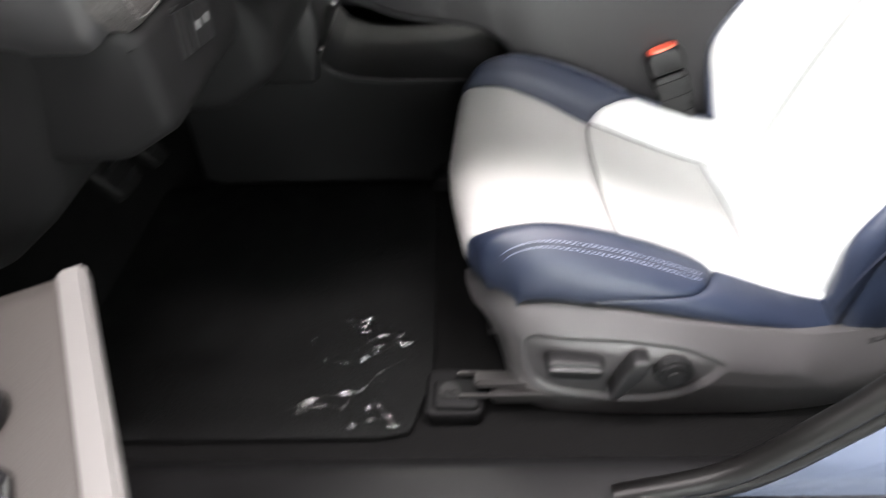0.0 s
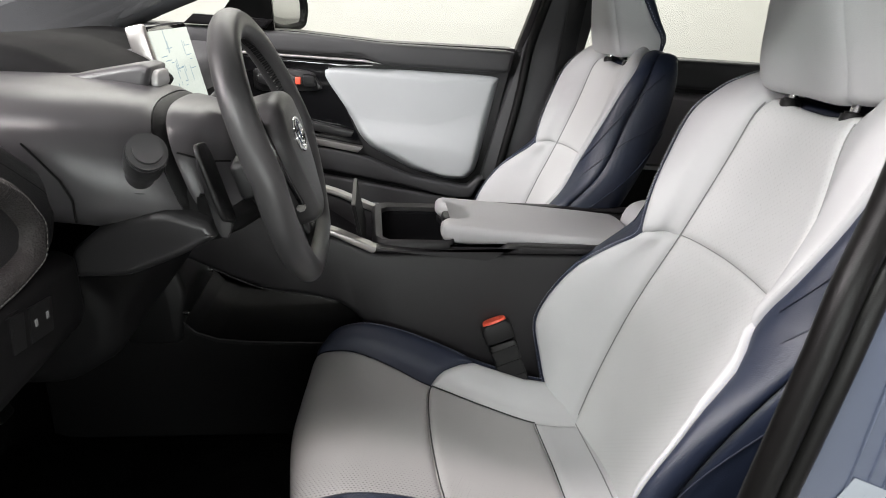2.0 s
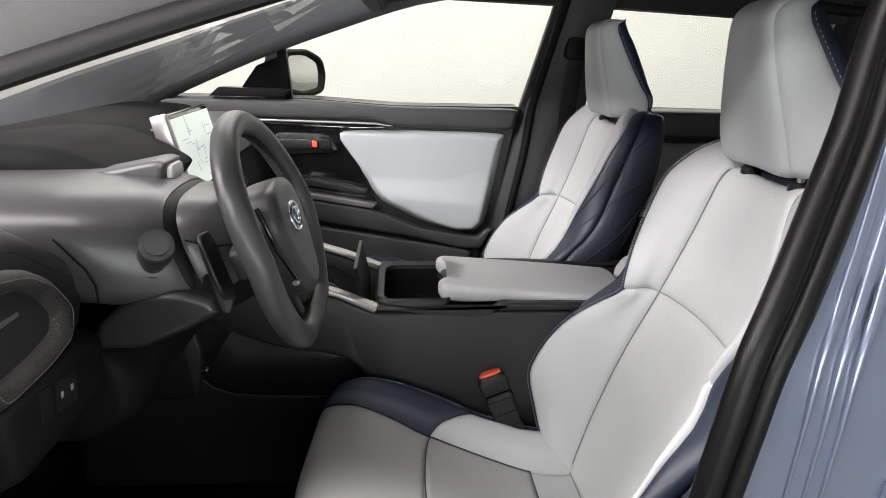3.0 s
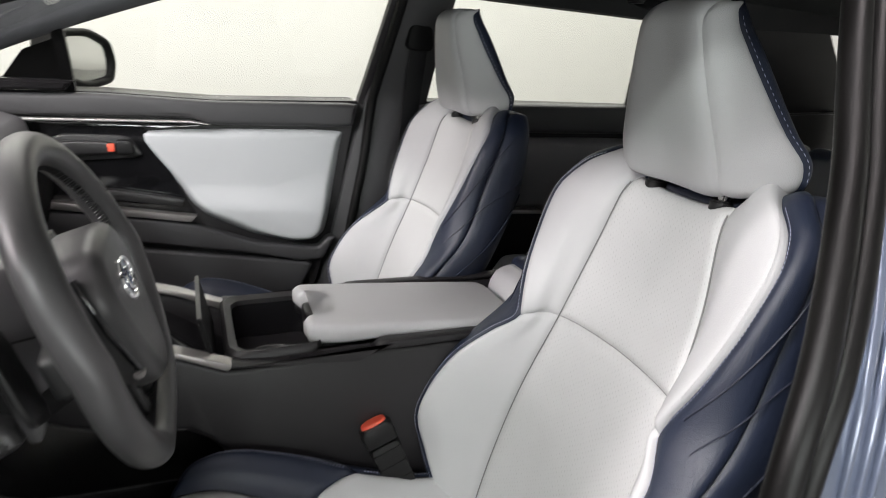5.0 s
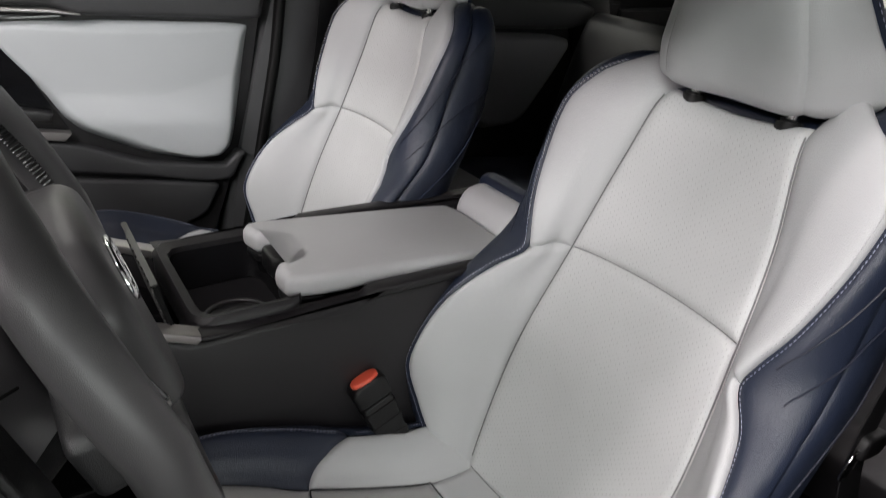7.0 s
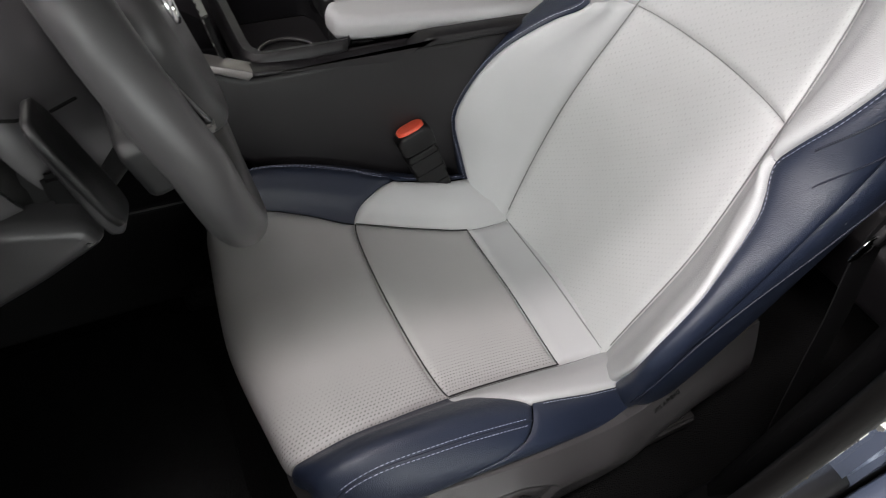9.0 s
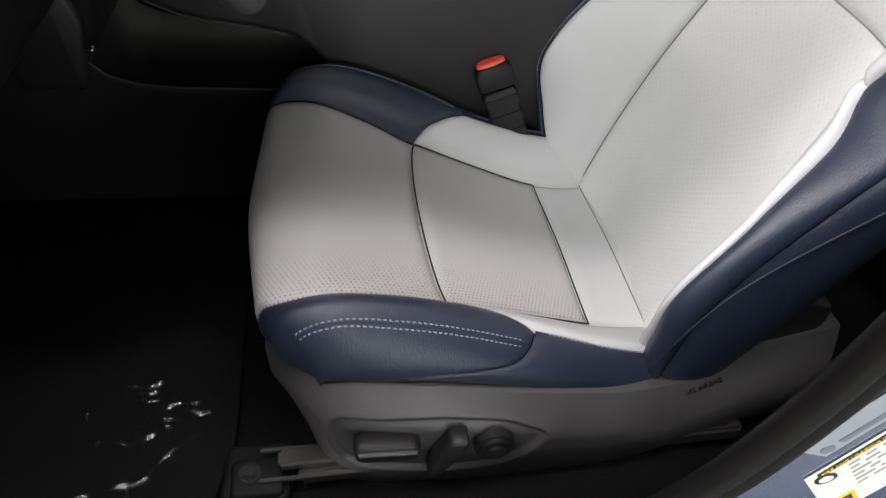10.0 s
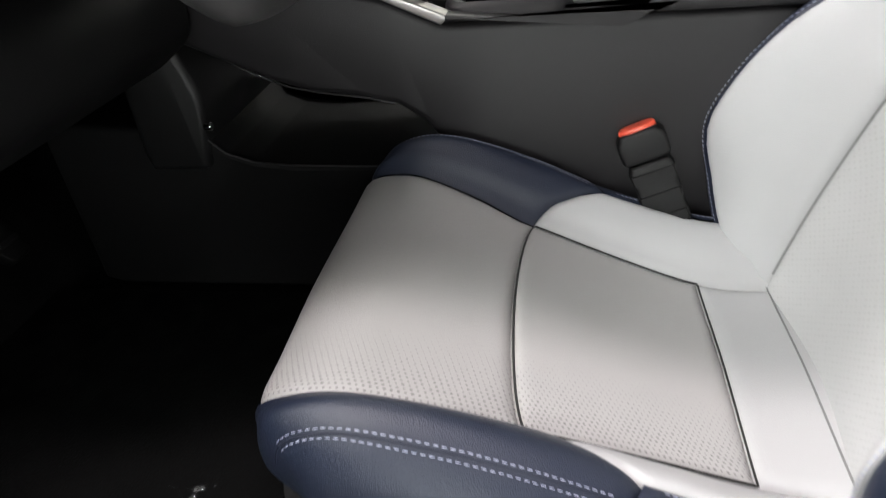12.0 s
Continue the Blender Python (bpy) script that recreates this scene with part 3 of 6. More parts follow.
    cord("seam", CUSHION, np.full(40, 8.0), c, cush, (0, 0, -0.0045))
    # crease of cushion and backrest, its shade drawn as a grey cord
    cord("seam", CUSHION, np.full(40, 9.06), c, cush, (0.0, 0, 0.0003), SEAM_PALE)
    cord("seam", BACK, arch(c), c, back, (0.006, 0, 0), SEAM_PALE)
    for side in (1, -1):
        q = np.linspace(6.0, 8.0, 24)
        cord("seam", CUSHION, q, np.full(24, side * 1.0), cush, (0, 0, -0.004))
        q = np.linspace(0.53, 1.10, 50)
        cord("seam", BACK, q, np.full(50, side * 1.0), back, (0.0050, 0, 0), SEAM_PALE)
        # creases drawn as dark cords, the passenger's last one paled for its highlight
        for q0, q1, c0, c1, mat in ((0.895, 1.09, 3.22, 4.42, NAVY_SEAM), (0.865, 1.005, 3.55, 4.80, NAVY_SEAM), (0.57, 0.975, 3.72, 4.96, NAVY_PIPING)):
            t = np.linspace(0, 1, 40)
            cord("seam", BACK, q0 + (q1 - q0) * t, side * (c0 + (c1 - c0) * t**1.25), back, (0, side * 0.0012, 0), NAVY_SEAM if driver else mat)

    head = part("headrest", panel_mesh(HEAD, 0, 8, -1, 1, n=44, m=24, shift=sh, sides=(0, 0, 1, 1), tuck=0.004, width=0.007), WHITE, s, "light grey leather headrest")
    for side in (1, -1):
        a, b = (1, 2) if side > 0 else (-2, -1)
        part("side_panel", panel_mesh(HEAD, 0, 8, a, b, n=44, m=14, shift=sh, sides=(0, 0, 1, 1), tuck=0.004, width=0.007), WHITE, head)
        a, b = (2, 4) if side > 0 else (-4, -2)
        part("rear_panel", panel_mesh(HEAD, 0, 8, a, b, n=44, m=16, shift=sh, sides=(0, 0, side > 0, side < 0), tuck=0.004, width=0.007), NAVY, head, "navy leather rear of headrest")
        q = np.linspace(2, 7, 160)
        bm = bmesh.new()
        stitches(bm, HEAD.at(q, np.full_like(q, side * 2.1)) + np.array(sh), step=0.0075, length=0.004)
        part("stitching", bm, THREAD, head, "pale blue stitching", True, True)
        bm = bmesh.new()
        rod(bm, (0.232, y + side * 0.062, 1.06), (0.240, y + side * 0.062, 1.125), 0.0065)
        part("headrest_post", bm, CHROME, s, "chrome headrest post")
        bm = bmesh.new()
        rod(bm, (0.231, y + side * 0.062, 1.05), (0.236, y + side * 0.062, 1.098), 0.014, 18, 0.003)
        part("post_guide", bm, PLAST, s, "black plastic post guide")

    # plinth under the cushion and the rails on the floor
    bm = bmesh.new()
    block(bm, (-0.40, y - 0.19, 0.455), (0.06, y + 0.19, 0.495), 0.015, 3)
    part("seat_frame", bm, PLAST, s)
    for side in (1, -1):
        bm = bmesh.new()
        prism(bm, rounded([(-0.02, 0.47), (0.16, 0.47), (0.19, 0.62), (0.12, 0.64), (0.03, 0.58)], 0.3, 2), "y", y + side * 0.195 - 0.02, y + side * 0.195 + 0.02, 0.008)
        part("recliner_cover", bm, PLAST, s, "black recliner cover")
    for side in (1, -1):
        bm = bmesh.new()
        block(bm, (-0.40, y + side * 0.245 - 0.016, 0.438), (0.12, y + side * 0.245 + 0.016, 0.462), 0.004)
        block(bm, (-0.42, y + side * 0.245 - 0.010, 0.462), (0.10, y + side * 0.245 + 0.010, 0.475), 0.003)
        rail = part("seat_rail", bm, STEEL, s, "dark steel seat rail")
        bm = bmesh.new()
        prism(bm, rounded([(-0.482, y + side * 0.245 - 0.034), (-0.410, y + side * 0.245 - 0.034), (-0.405, y + side * 0.245 + 0.036), (-0.478, y + side * 0.245 + 0.036)], 0.2, 2), "z", 0.42, 0.447, 0.006, 3)
        prism(bm, rounded([(-0.470, y + side * 0.245 - 0.030), (-0.415, y + side * 0.245 - 0.030), (-0.415, y + side * 0.245 + 0.012), (-0.470, y + side * 0.245 + 0.012)], 0.2, 2), "z", 0.44, 0.456, 0.004)
        part("rail_foot", bm, BLACKTRIM, rail, "black plastic rail foot cover")
        bm = bmesh.new()
        rod(bm, (-0.450, y + side * 0.245 - 0.006, 0.452), (-0.450, y + side * 0.245 - 0.006, 0.4615), 0.0085, 6, 0.002)
        rod(bm, (-0.450, y + side * 0.245 - 0.006, 0.45), (-0.450, y + side * 0.245 - 0.006, 0.458), 0.012, 20, 0.001)
        part("bolt", bm, PLAST, rail)
        for off in (-0.017, 0.017):
            bm = bmesh.new()
            block(bm, (-0.440, y + side * 0.245 + off - 0.002, 0.456), (-0.30, y + side * 0.245 + off + 0.002, 0.462), 0.001)
            part("rail_lip", bm, STEEL, rail, "bare steel rail lip")
    for side in (1, -1):
        shield = side_shield(s, y, side)
        if driver and side < 0:
            power_switches(shield, y)
    return s


_sh_top = spline([-0.43, -0.40, -0.35, -0.28, -0.17, -0.06, 0.0, 0.05, 0.12, 0.22], [0.555, 0.585, 0.592, 0.586, 0.564, 0.546, 0.543, 0.553, 0.572, 0.60])
_sh_bot = spline([-0.43, -0.405, -0.37, -0.28, -0.10, 0.0, 0.06, 0.12, 0.22], [0.53, 0.475, 0.437, 0.425, 0.425, 0.430, 0.436, 0.445, 0.46])
_sh_out = spline([-0.43, -0.40, -0.36, -0.28, -0.10, 0.0, 0.06, 0.12, 0.22], [0.188, 0.216, 0.243, 0.258, 0.262, 0.257, 0.246, 0.238, 0.230])


def shield_face(x, v):
    """Outer face of the moulded shield: a rounded shoulder, a flat flank and a foot that tucks in."""
    z = _sh_top(x) + (_sh_bot(x) - _sh_top(x)) * v
    k = np.clip((x + 0.07) / 0.10, 0, 1)
    w = 0.30 + 0.50 * k * k * (3 - 2 * k)
    y = _sh_out(x) - 0.014 + 0.032 * np.sin(np.clip(v / w, 0, 1) * np.pi / 2) - 0.030 * np.clip(v - 0.45, 0, 1) ** 1.3
    return np.stack(np.broadcast_arrays(x, y, z), -1)


RECESS = [(-0.366, 0.553), (-0.352, 0.562), (-0.257, 0.560), (-0.19, 0.548), (-0.143, 0.529), (-0.155, 0.505), (-0.182, 0.474), (-0.215, 0.462), (-0.248, 0.459), (-0.33, 0.468), (-0.352, 0.484), (-0.364, 0.515)]


def depth_inside(outline, x, z):
    """How far points lie inside a closed outline; negative outside it."""
    outline = [tuple(a) for a in outline]
    best, inside = np.full(x.shape, 9.0), np.zeros(x.shape, bool)
    for (ax, az), (bx, bz) in zip(outline, outline[1:] + outline[:1]):
        ex, ez = bx - ax, bz - az
        t = np.clip(((x - ax) * ex + (z - az) * ez) / (ex * ex + ez * ez), 0, 1)
        best = np.minimum(best, np.hypot(x - ax - t * ex, z - az - t * ez))
        cross = (az > z) != (bz > z)
        inside ^= cross & (x < ax + ex * (z - az) / (ez if ez else 1e-9))
    return np.where(inside, best, -best)


def side_shield(s, y, side):
    x = np.linspace(-0.43, 0.20, 340)[:, None]
    v = np.linspace(0, 1, 140)[None]
    p = shield_face(x, v)
    if side < 0:
        # shallow switch recess with a soft border
        u = np.clip((depth_inside(rounded(RECESS, 0.3, 2), p[..., 0], p[..., 2]) + 0.003) / 0.009, 0, 1)
        p[..., 1] -= 0.007 * u * u * (3 - 2 * u)
    # the front edge leans back towards its foot
    p[..., 0] += (0.002 + 0.036 * v) * np.clip((-0.365 - x) / 0.065, 0, 1) ** 1.2
    p[..., 1] -= 0.012 * np.clip((-0.375 - x) / 0.055, 0, 1) ** 2
    rim = p[:, :1].copy()
    rim[..., 1] -= 0.022
    foot = p[:, -1:].copy()
    foot[..., 1] -= 0.04
    p = np.concatenate([rim, p, foot], 1)
    p[..., 1] = y + side * p[..., 1]
    bm = bmesh.new()
    grid_mesh(bm, p)
    ob = part("side_shield", bm, SEAT_SHIELD, s, "satin black plastic seat side shield")
    if side < 0:
        a, c = [shield_face(np.array(k), np.array(0.16)) for k in (0.045, 0.075)]
        a[1], c[1] = y - a[1], y - c[1]
        ux = Vector(c - a).normalized()
        out = Vector((0, -0.82, 0.57))
        uz = out.cross(ux).normalized()
        out = ux.cross(uz)
        m = Matrix((ux, uz, out)).transposed().to_4x4()
        m.translation = Vector(a) + out * 0.0012
        lettering("airbag_lettering", "SRS AIRBAG", 0.0088, m, PLAST, ob, 0.0006, "CENTER")
    return ob


def power_switches(shield, y):
    def on_face(x, z, out):
        v = (z - _sh_top(x)) / (_sh_bot(x) - _sh_top(x))
        p = shield_face(np.array(x), np.array(v))
        return Vector((x, y - p[1] - out, z))

    a = on_face(-0.310, 0.527, -0.003)
    bm = bmesh.new()
    prism(bm, rounded([(a.x - 0.034, a.z + 0.018), (a.x + 0.034, a.z + 0.012), (a.x + 0.03, a.z - 0.016), (a.x - 0.03, a.z - 0.012)], 0.3, 2), "y", a.y - 0.014, a.y + 0.006, 0.004)
    part("seat_switch", bm, PLAST, shield, "flat black seat slide switch")
    bm = bmesh.new()
    prism(bm, rounded([(a.x - 0.030, a.z + 0.012), (a.x + 0.030, a.z + 0.007), (a.x + 0.028, a.z + 0.002), (a.x - 0.029, a.z + 0.006)], 0.3, 2), "y", a.y - 0.018, a.y - 0.010, 0.002)
    part("switch_ridge", bm, SHIELD, shield)
    b = on_face(-0.252, 0.520, -0.003)
    bm = bmesh.new()
    prism(bm, rounded([(b.x + 0.002, b.z + 0.03), (b.x + 0.022, b.z + 0.03), (b.x + 0.018, b.z + 0.006), (b.x - 0.006, b.z - 0.035), (b.x - 0.018, b.z - 0.033), (b.x - 0.010, b.z + 0.0)], 0.3, 2), "y", b.y - 0.016, b.y + 0.006, 0.004)
    part("recline_switch", bm, PLAST, shield, "slanted black recline lever switch")
    c = on_face(-0.201, 0.522, -0.003)
    bm = bmesh.new()
    rod(bm, (c.x, c.y + 0.006, c.z), (c.x, c.y - 0.010, c.z), 0.021, 28, 0.004)
    part("lumbar_switch", bm, PLAST, shield, "round black lumbar switch")
    bm = bmesh.new()
    rod(bm, (c.x, c.y - 0.008, c.z), (c.x, c.y - 0.014, c.z), 0.013, 24, 0.003)
    part("switch_cap", bm, PLAST, shield)


def seat_buckle(x, y, z):
    b = thing("seat_belt_buckle", "black seat belt buckle with orange-red release button", "buckle", (x, y, z - 0.13))
    m = Matrix.Translation((x, y, z)) @ Euler((radians(-7), radians(-22), 0)).to_matrix().to_4x4()
    bm = bmesh.new()
    prism(bm, rounded([(-0.027, -0.034), (0.027, -0.034), (0.028, -0.006), (0.020, 0.004), (-0.020, 0.004), (-0.028, -0.006)], 0.25, 2), "y", -0.015, 0.015, 0.005, 3)
    bm.transform(m)
    body = part("buckle_body", bm, PLAST, b, "black plastic buckle head")
    bm = bmesh.new()
    prism(bm, rounded([(-0.023, -0.128), (0.023, -0.128), (0.025, -0.036), (-0.025, -0.036)], 0.15, 2), "y", -0.0125, 0.0125, 0.004, 3)
    bm.transform(m)
    part("buckle_sleeve", bm, PLAST, b, "black ribbed buckle sleeve")
    for k, z in enumerate((-0.044, -0.072, -0.100)):
        bm = bmesh.new()
        block(bm, (-0.0262 + 0.001 * k, -0.0145, z - 0.019), (0.0262 - 0.001 * k, 0.0145, z), 0.003, 3)
        bm.transform(m)
        part("sleeve_rib", bm, PLAST, b)
    oval_top = [(0.0215 * math.copysign(abs(math.cos(a)) ** 0.7, math.cos(a)), 0.0115 * math.copysign(abs(math.sin(a)) ** 0.8, math.sin(a))) for a in np.linspace(0, 2 * np.pi, 36, endpoint=False)]
    bm = bmesh.new()
    prism(bm, oval_top, "z", -0.002, 0.0085, 0.004, 4)
    bm.transform(m)
    part("release_button", bm, ORANGE, body, "orange-red release button")
    bm = bmesh.new()
    prism(bm, rounded([(-0.016, -0.17), (0.016, -0.17), (0.018, -0.085), (-0.018, -0.085)], 0.2, 1), "y", -0.005, 0.005, 0.002)
    bm.transform(m)
    part("buckle_stalk", bm, PLAST, b)


car_seat(0.0, True)
car_seat(SEAT_STEP, False)
seat_buckle(-0.117, 0.224, 0.668)

# ---------------------------------------------------------------- studio round the car


def slab(name, lo, hi, mat, label, category="structure", bevel=0.0):
    bm = bmesh.new()
    block(bm, lo, hi, bevel)
    return tagged(part(name, bm, mat, None, "", False), label, category, "", "structure")


slab("ground", (-30, -30, -0.1), (30, 30, 0.0), CONCRETE, "grey sealed concrete studio floor", "ground")
slab("wall_north", (-4.6, 3.3, 0.0), (4.8, 3.45, 3.2), WALL, "plain white painted studio wall", "wall")
# the grey walls and ceiling stay out of view, darkened against bounced light
slab("wall_south", (-4.6, -3.4, 0.0), (4.8, -3.25, 3.2), GREYWALL, "unseen studio wall greyed to cut bounced light", "wall")
slab("wall_west", (-4.75, -3.4, 0.0), (-4.6, 3.45, 3.2), GREYWALL, "unseen studio wall greyed to cut bounced light", "wall")
slab("wall_east", (4.8, -3.4, 0.0), (4.95, 3.45, 3.2), WALL, "plain white painted studio wall", "wall")
slab("ceiling", (-4.75, -3.4, 3.2), (4.95, 3.45, 3.3), GREYWALL, "unseen studio ceiling greyed to cut bounced light", "ceiling")

# ---------------------------------------------------------------- car shell
FLOOR = 0.42


def far(z):
    """Inner side of the far body wall: upright to the belt line, leaning in above it."""
    return 1.10 if z < 1.09 else 1.10 - 0.5 * (z - 1.09)


def near(z):
    """Near body side: upright at the sill, rolling over into the lean of the window above the belt line."""
    return -0.40 + 0.7 * 0.05 * math.log1p(math.exp(min((z - 1.06) / 0.05, 40.0)))


def bent(bm, outline, side, depth, lean=0.0, bevel=0.004):
    """A flat outline in x, z laid on the far or near body wall, following its lean, with thickness outwards."""
    f = far if side == "far" else near
    sign = 1
    a = [bm.verts.new((x, f(z) + lean, z)) for x, z in outline]
    b = [bm.verts.new((x, f(z) + lean + sign * depth, z)) for x, z in outline]
    n = len(outline)
    fa, fb = bm.faces.new(a), bm.faces.new(b[::-1])
    for i in range(n):
        bm.faces.new([a[i], b[i], b[(i + 1) % n], a[(i + 1) % n]])
    if bevel:
        bmesh.ops.bevel(bm, geom=list({e for q in (fa, fb) for e in q.edges}), offset=bevel, segments=2, affect="EDGES", clamp_overlap=True)
    bmesh.ops.triangulate(bm, faces=[q for q in bm.faces if len(q.verts) > 4])
    return bm


def band(bm, line, side, half, depth, lean=0.0, n=24):
    """A bar of constant width that follows a line of (x, z) on a body wall."""
    p = np.array(line, float)
    s = np.r_[0, np.linalg.norm(np.diff(p, axis=0), axis=1).cumsum()]
    t = np.linspace(0, s[-1], n)
    fx, fz = spline(s, p[:, 0]), spline(s, p[:, 1])
    q = np.stack([fx(t), fz(t)], 1)
    d = np.gradient(q, axis=0)
    d /= np.linalg.norm(d, axis=1, keepdims=True)
    nr = np.stack([-d[:, 1], d[:, 0]], 1)
    w = np.broadcast_to(np.asarray(half, float), (n,)) if np.ndim(half) == 0 else np.interp(t, s, half)
    f = far if side == "far" else near
    sign = 1
    rows = []
    for k in range(n):
        row = []
        for u, o in ((-1, 0.55), (-0.85, 0.12), (-0.5, 0.0), (0, -0.03), (0.5, 0.0), (0.85, 0.12), (1, 0.55), (0.9, 1), (-0.9, 1)):
            x, z = q[k] + nr[k] * u * w[k]
            row.append((x, f(z) + lean + sign * depth * o, z))
        rows.append(row)
    vs = grid_mesh(bm, np.array(rows), wrap_v=True)
    bm.faces.new(vs[0])
    bm.faces.new(vs[-1][::-1])
    return bm


def setting(name, bm, mat, label, category="car body", smooth=True):
    return tagged(part(name, bm, mat, None, "", smooth), label, category, "", "structure")


# cabin floor, toe board, rear bulkhead, sills
bm = bmesh.new()
prism(bm, [(-0.95, 0.42), (1.9, 0.42), (1.9, 0.30), (-1.10, 0.30), (-1.45, 0.80), (-1.40, 0.86)], "y", -0.34, 1.10, 0.01)
setting("floor", bm, CARPET, "black carpeted car cabin floor and toe board", "floor")
bm = bmesh.new()
prism(bm, rounded([(-0.335, 0.395), (-0.335, 0.445), (-0.36, 0.468), (-0.41, 0.47), (-0.425, 0.46), (-0.43, 0.395)], 0.3, 2), "x", -1.0, 1.4, 0.004)
setting("sill_trim", bm, PLAST, "black plastic door sill scuff plate", "sill")
bm = bmesh.new()
prism(bm, rounded([(-0.43, 0.30), (-0.43, 0.462), (-0.45, 0.468), (-0.52, 0.44), (-0.55, 0.36), (-0.53, 0.28)], 0.3, 2), "x", -1.3, 1.6, 0.004)
setting("body_sill", bm, PAINT, "grey-blue painted car body sill")
slab("body_floor_pan", (-1.4, -0.5, 0.20), (1.9, 1.23, 0.30), PLAST, "dark underside of the car", "car body")
# far side: front door
FRONT_EDGE = [(0.068, 1.088), (0.045, 0.98), (0.02, 0.84), (-0.01, 0.72), (-0.045, 0.61), (-0.09, 0.50), (-0.11, 0.40)]


def front_door():
    d = thing("door_1", "black front passenger door trim with pale grey leather insert", "car door", (-0.4, 1.2, 0.45), "", "structure")
    bm = bmesh.new()
    out = FRONT_EDGE + [(-1.22, 0.40), (-1.22, 1.115), (-0.55, 1.108), (-0.30, 1.09)]
    bent(bm, out, "far", 0.12, 0.0, 0.006)
    part("door_trim", bm, SOFT, d)
    bm = bmesh.new()
    prism(bm, rounded([(0.052, 1.022), (-0.31, 1.030), (-0.36, 1.048), (-0.98, 1.062), (-0.98, 1.112), (-0.55, 1.106), (-0.30, 1.088), (0.066, 1.084)], 0.15, 2), "y", 1.072, 1.13, 0.012, 3)
    part("belt_rail", bm, CHARCOAL, d, "soft black upper door rail")
    bm = bmesh.new()
    prism(bm, [(-0.31, 1.033), (-0.36, 1.043), (-0.98, 1.058), (-0.98, 1.053), (-0.36, 1.037)], "y", 1.062, 1.08, 0.001)
    part("trim_strip", bm, SILVER, d, "thin satin silver strip")
    bm = bmesh.new()
    prism(bm, [(-0.98, 1.05), (-0.36, 1.033), (-0.33, 1.026), (-0.46, 1.018), (-0.36, 0.80), (-0.98, 0.90)], "y", 1.088, 1.105, 0.002)
    part("gloss_panel", bm, GLOSS, d, "piano black door panel")
    ins = rounded([(-0.478, 1.024), (0.030, 1.014), (0.022, 0.98), (-0.022, 0.735), (-0.05, 0.707), (-0.11, 0.705), (-0.22, 0.733), (-0.34, 0.795), (-0.372, 0.83), (-0.40, 0.88), (-0.478, 0.995)], 0.3, 3)
    bm = pillow(ins, "y", 1.102, -0.022, 0.03, inner=14)
    for v in bm.verts:
        w = min(1.0, max(0.0, (1.10 - v.co.y) / 0.02))
        k = min(1.0, max(0.0, (0.862 - 0.06 * v.co.x - v.co.z) / 0.07))
        v.co.y -= 0.026 * w * k * k * (3 - 2 * k)
    part("leather_insert", bm, DOORSKIN, d, "pale blue-grey leather insert")
    bm = bmesh.new()
    prism(bm, [(-0.98, 0.905), (-0.36, 0.80), (-0.375, 0.785), (-0.98, 0.885)], "y", 1.062, 1.10, 0.002)
    part("pull_trim", bm, SILVER, d, "satin silver pull strip")
    bm = bmesh.new()
    prism(bm, rounded([(-0.98, 0.88), (-0.37, 0.78), (-0.22, 0.718), (-0.05, 0.690), (-0.02, 0.72), (0.0, 0.72), (-0.035, 0.655), (-0.10, 0.655), (-0.24, 0.69), (-0.98, 0.82)], 0.2, 2), "y", 1.068, 1.11, 0.008, 3)
    part("arm_ledge", bm, CHARCOAL, d, "black door ledge")
    bm = bmesh.new()
    prism(bm, rounded([(-0.98, 0.80), (-0.24, 0.675), (-0.06, 0.645), (-0.10, 0.57), (-0.2, 0.53), (-0.98, 0.53)], 0.2, 2), "y", 1.075, 1.11, 0.01, 3)
    part("map_pocket", bm, CHARCOAL, d, "black plastic door pocket")
    # inner handle in its bezel
    bm = bmesh.new()
    prism(bm, rounded([(-0.66, 1.012), (-0.50, 1.006), (-0.468, 0.952), (-0.66, 0.945)], 0.25, 2), "y", 1.080, 1.10, 0.004)
    bez = part("handle_bezel", bm, SHIELD, d, "dark handle bezel")
    bm = bmesh.new()
    prism(bm, rounded([(-0.65, 0.998), (-0.535, 0.994), (-0.53, 0.965), (-0.65, 0.962)], 0.3, 2), "y", 1.066, 1.082, 0.005)
    part("door_handle", bm, SHIELD, bez, "dark satin inner door handle")
    bm = bmesh.new()
    prism(bm, rounded([(-0.528, 0.998), (-0.492, 0.996), (-0.488, 0.962), (-0.526, 0.962)], 0.3, 2), "y", 1.062, 1.084, 0.004)
    part("lock_lever", bm, PLAST, bez)
    bm = bmesh.new()
    prism(bm, rounded([(-0.546, 0.990), (-0.531, 0.990), (-0.531, 0.970), (-0.545, 0.970)], 0.2, 1), "y", 1.060, 1.07, 0.002)
    part("lock_marker", bm, ORANGE, bez, "red unlocked marker")
    # window switch plate
    bm = bmesh.new()
    prism(bm, rounded([(-0.60, 0.86), (-0.395, 0.826), (-0.385, 0.845), (-0.56, 0.88)], 0.2, 1), "y", 1.066, 1.09, 0.003)
    part("window_switch_plate", bm, SHIELD, d, "dark window switch plate")


front_door()

# far side: pillars, roof rail and rear door
bm = bmesh.new()
band(bm, [(-1.42, 0.99), (-1.16, 1.095), (-0.90, 1.195), (-0.68, 1.275), (-0.45, 1.350), (-0.23, 1.41), (0.10, 1.44)], "far", [0.10, 0.085, 0.064, 0.055, 0.050, 0.045, 0.040], 0.05, -0.03)
setting("pillar_a_far", bm, PILLAR, "dark grey cloth-lined windscreen pillar", "car pillar")
bm = bmesh.new()
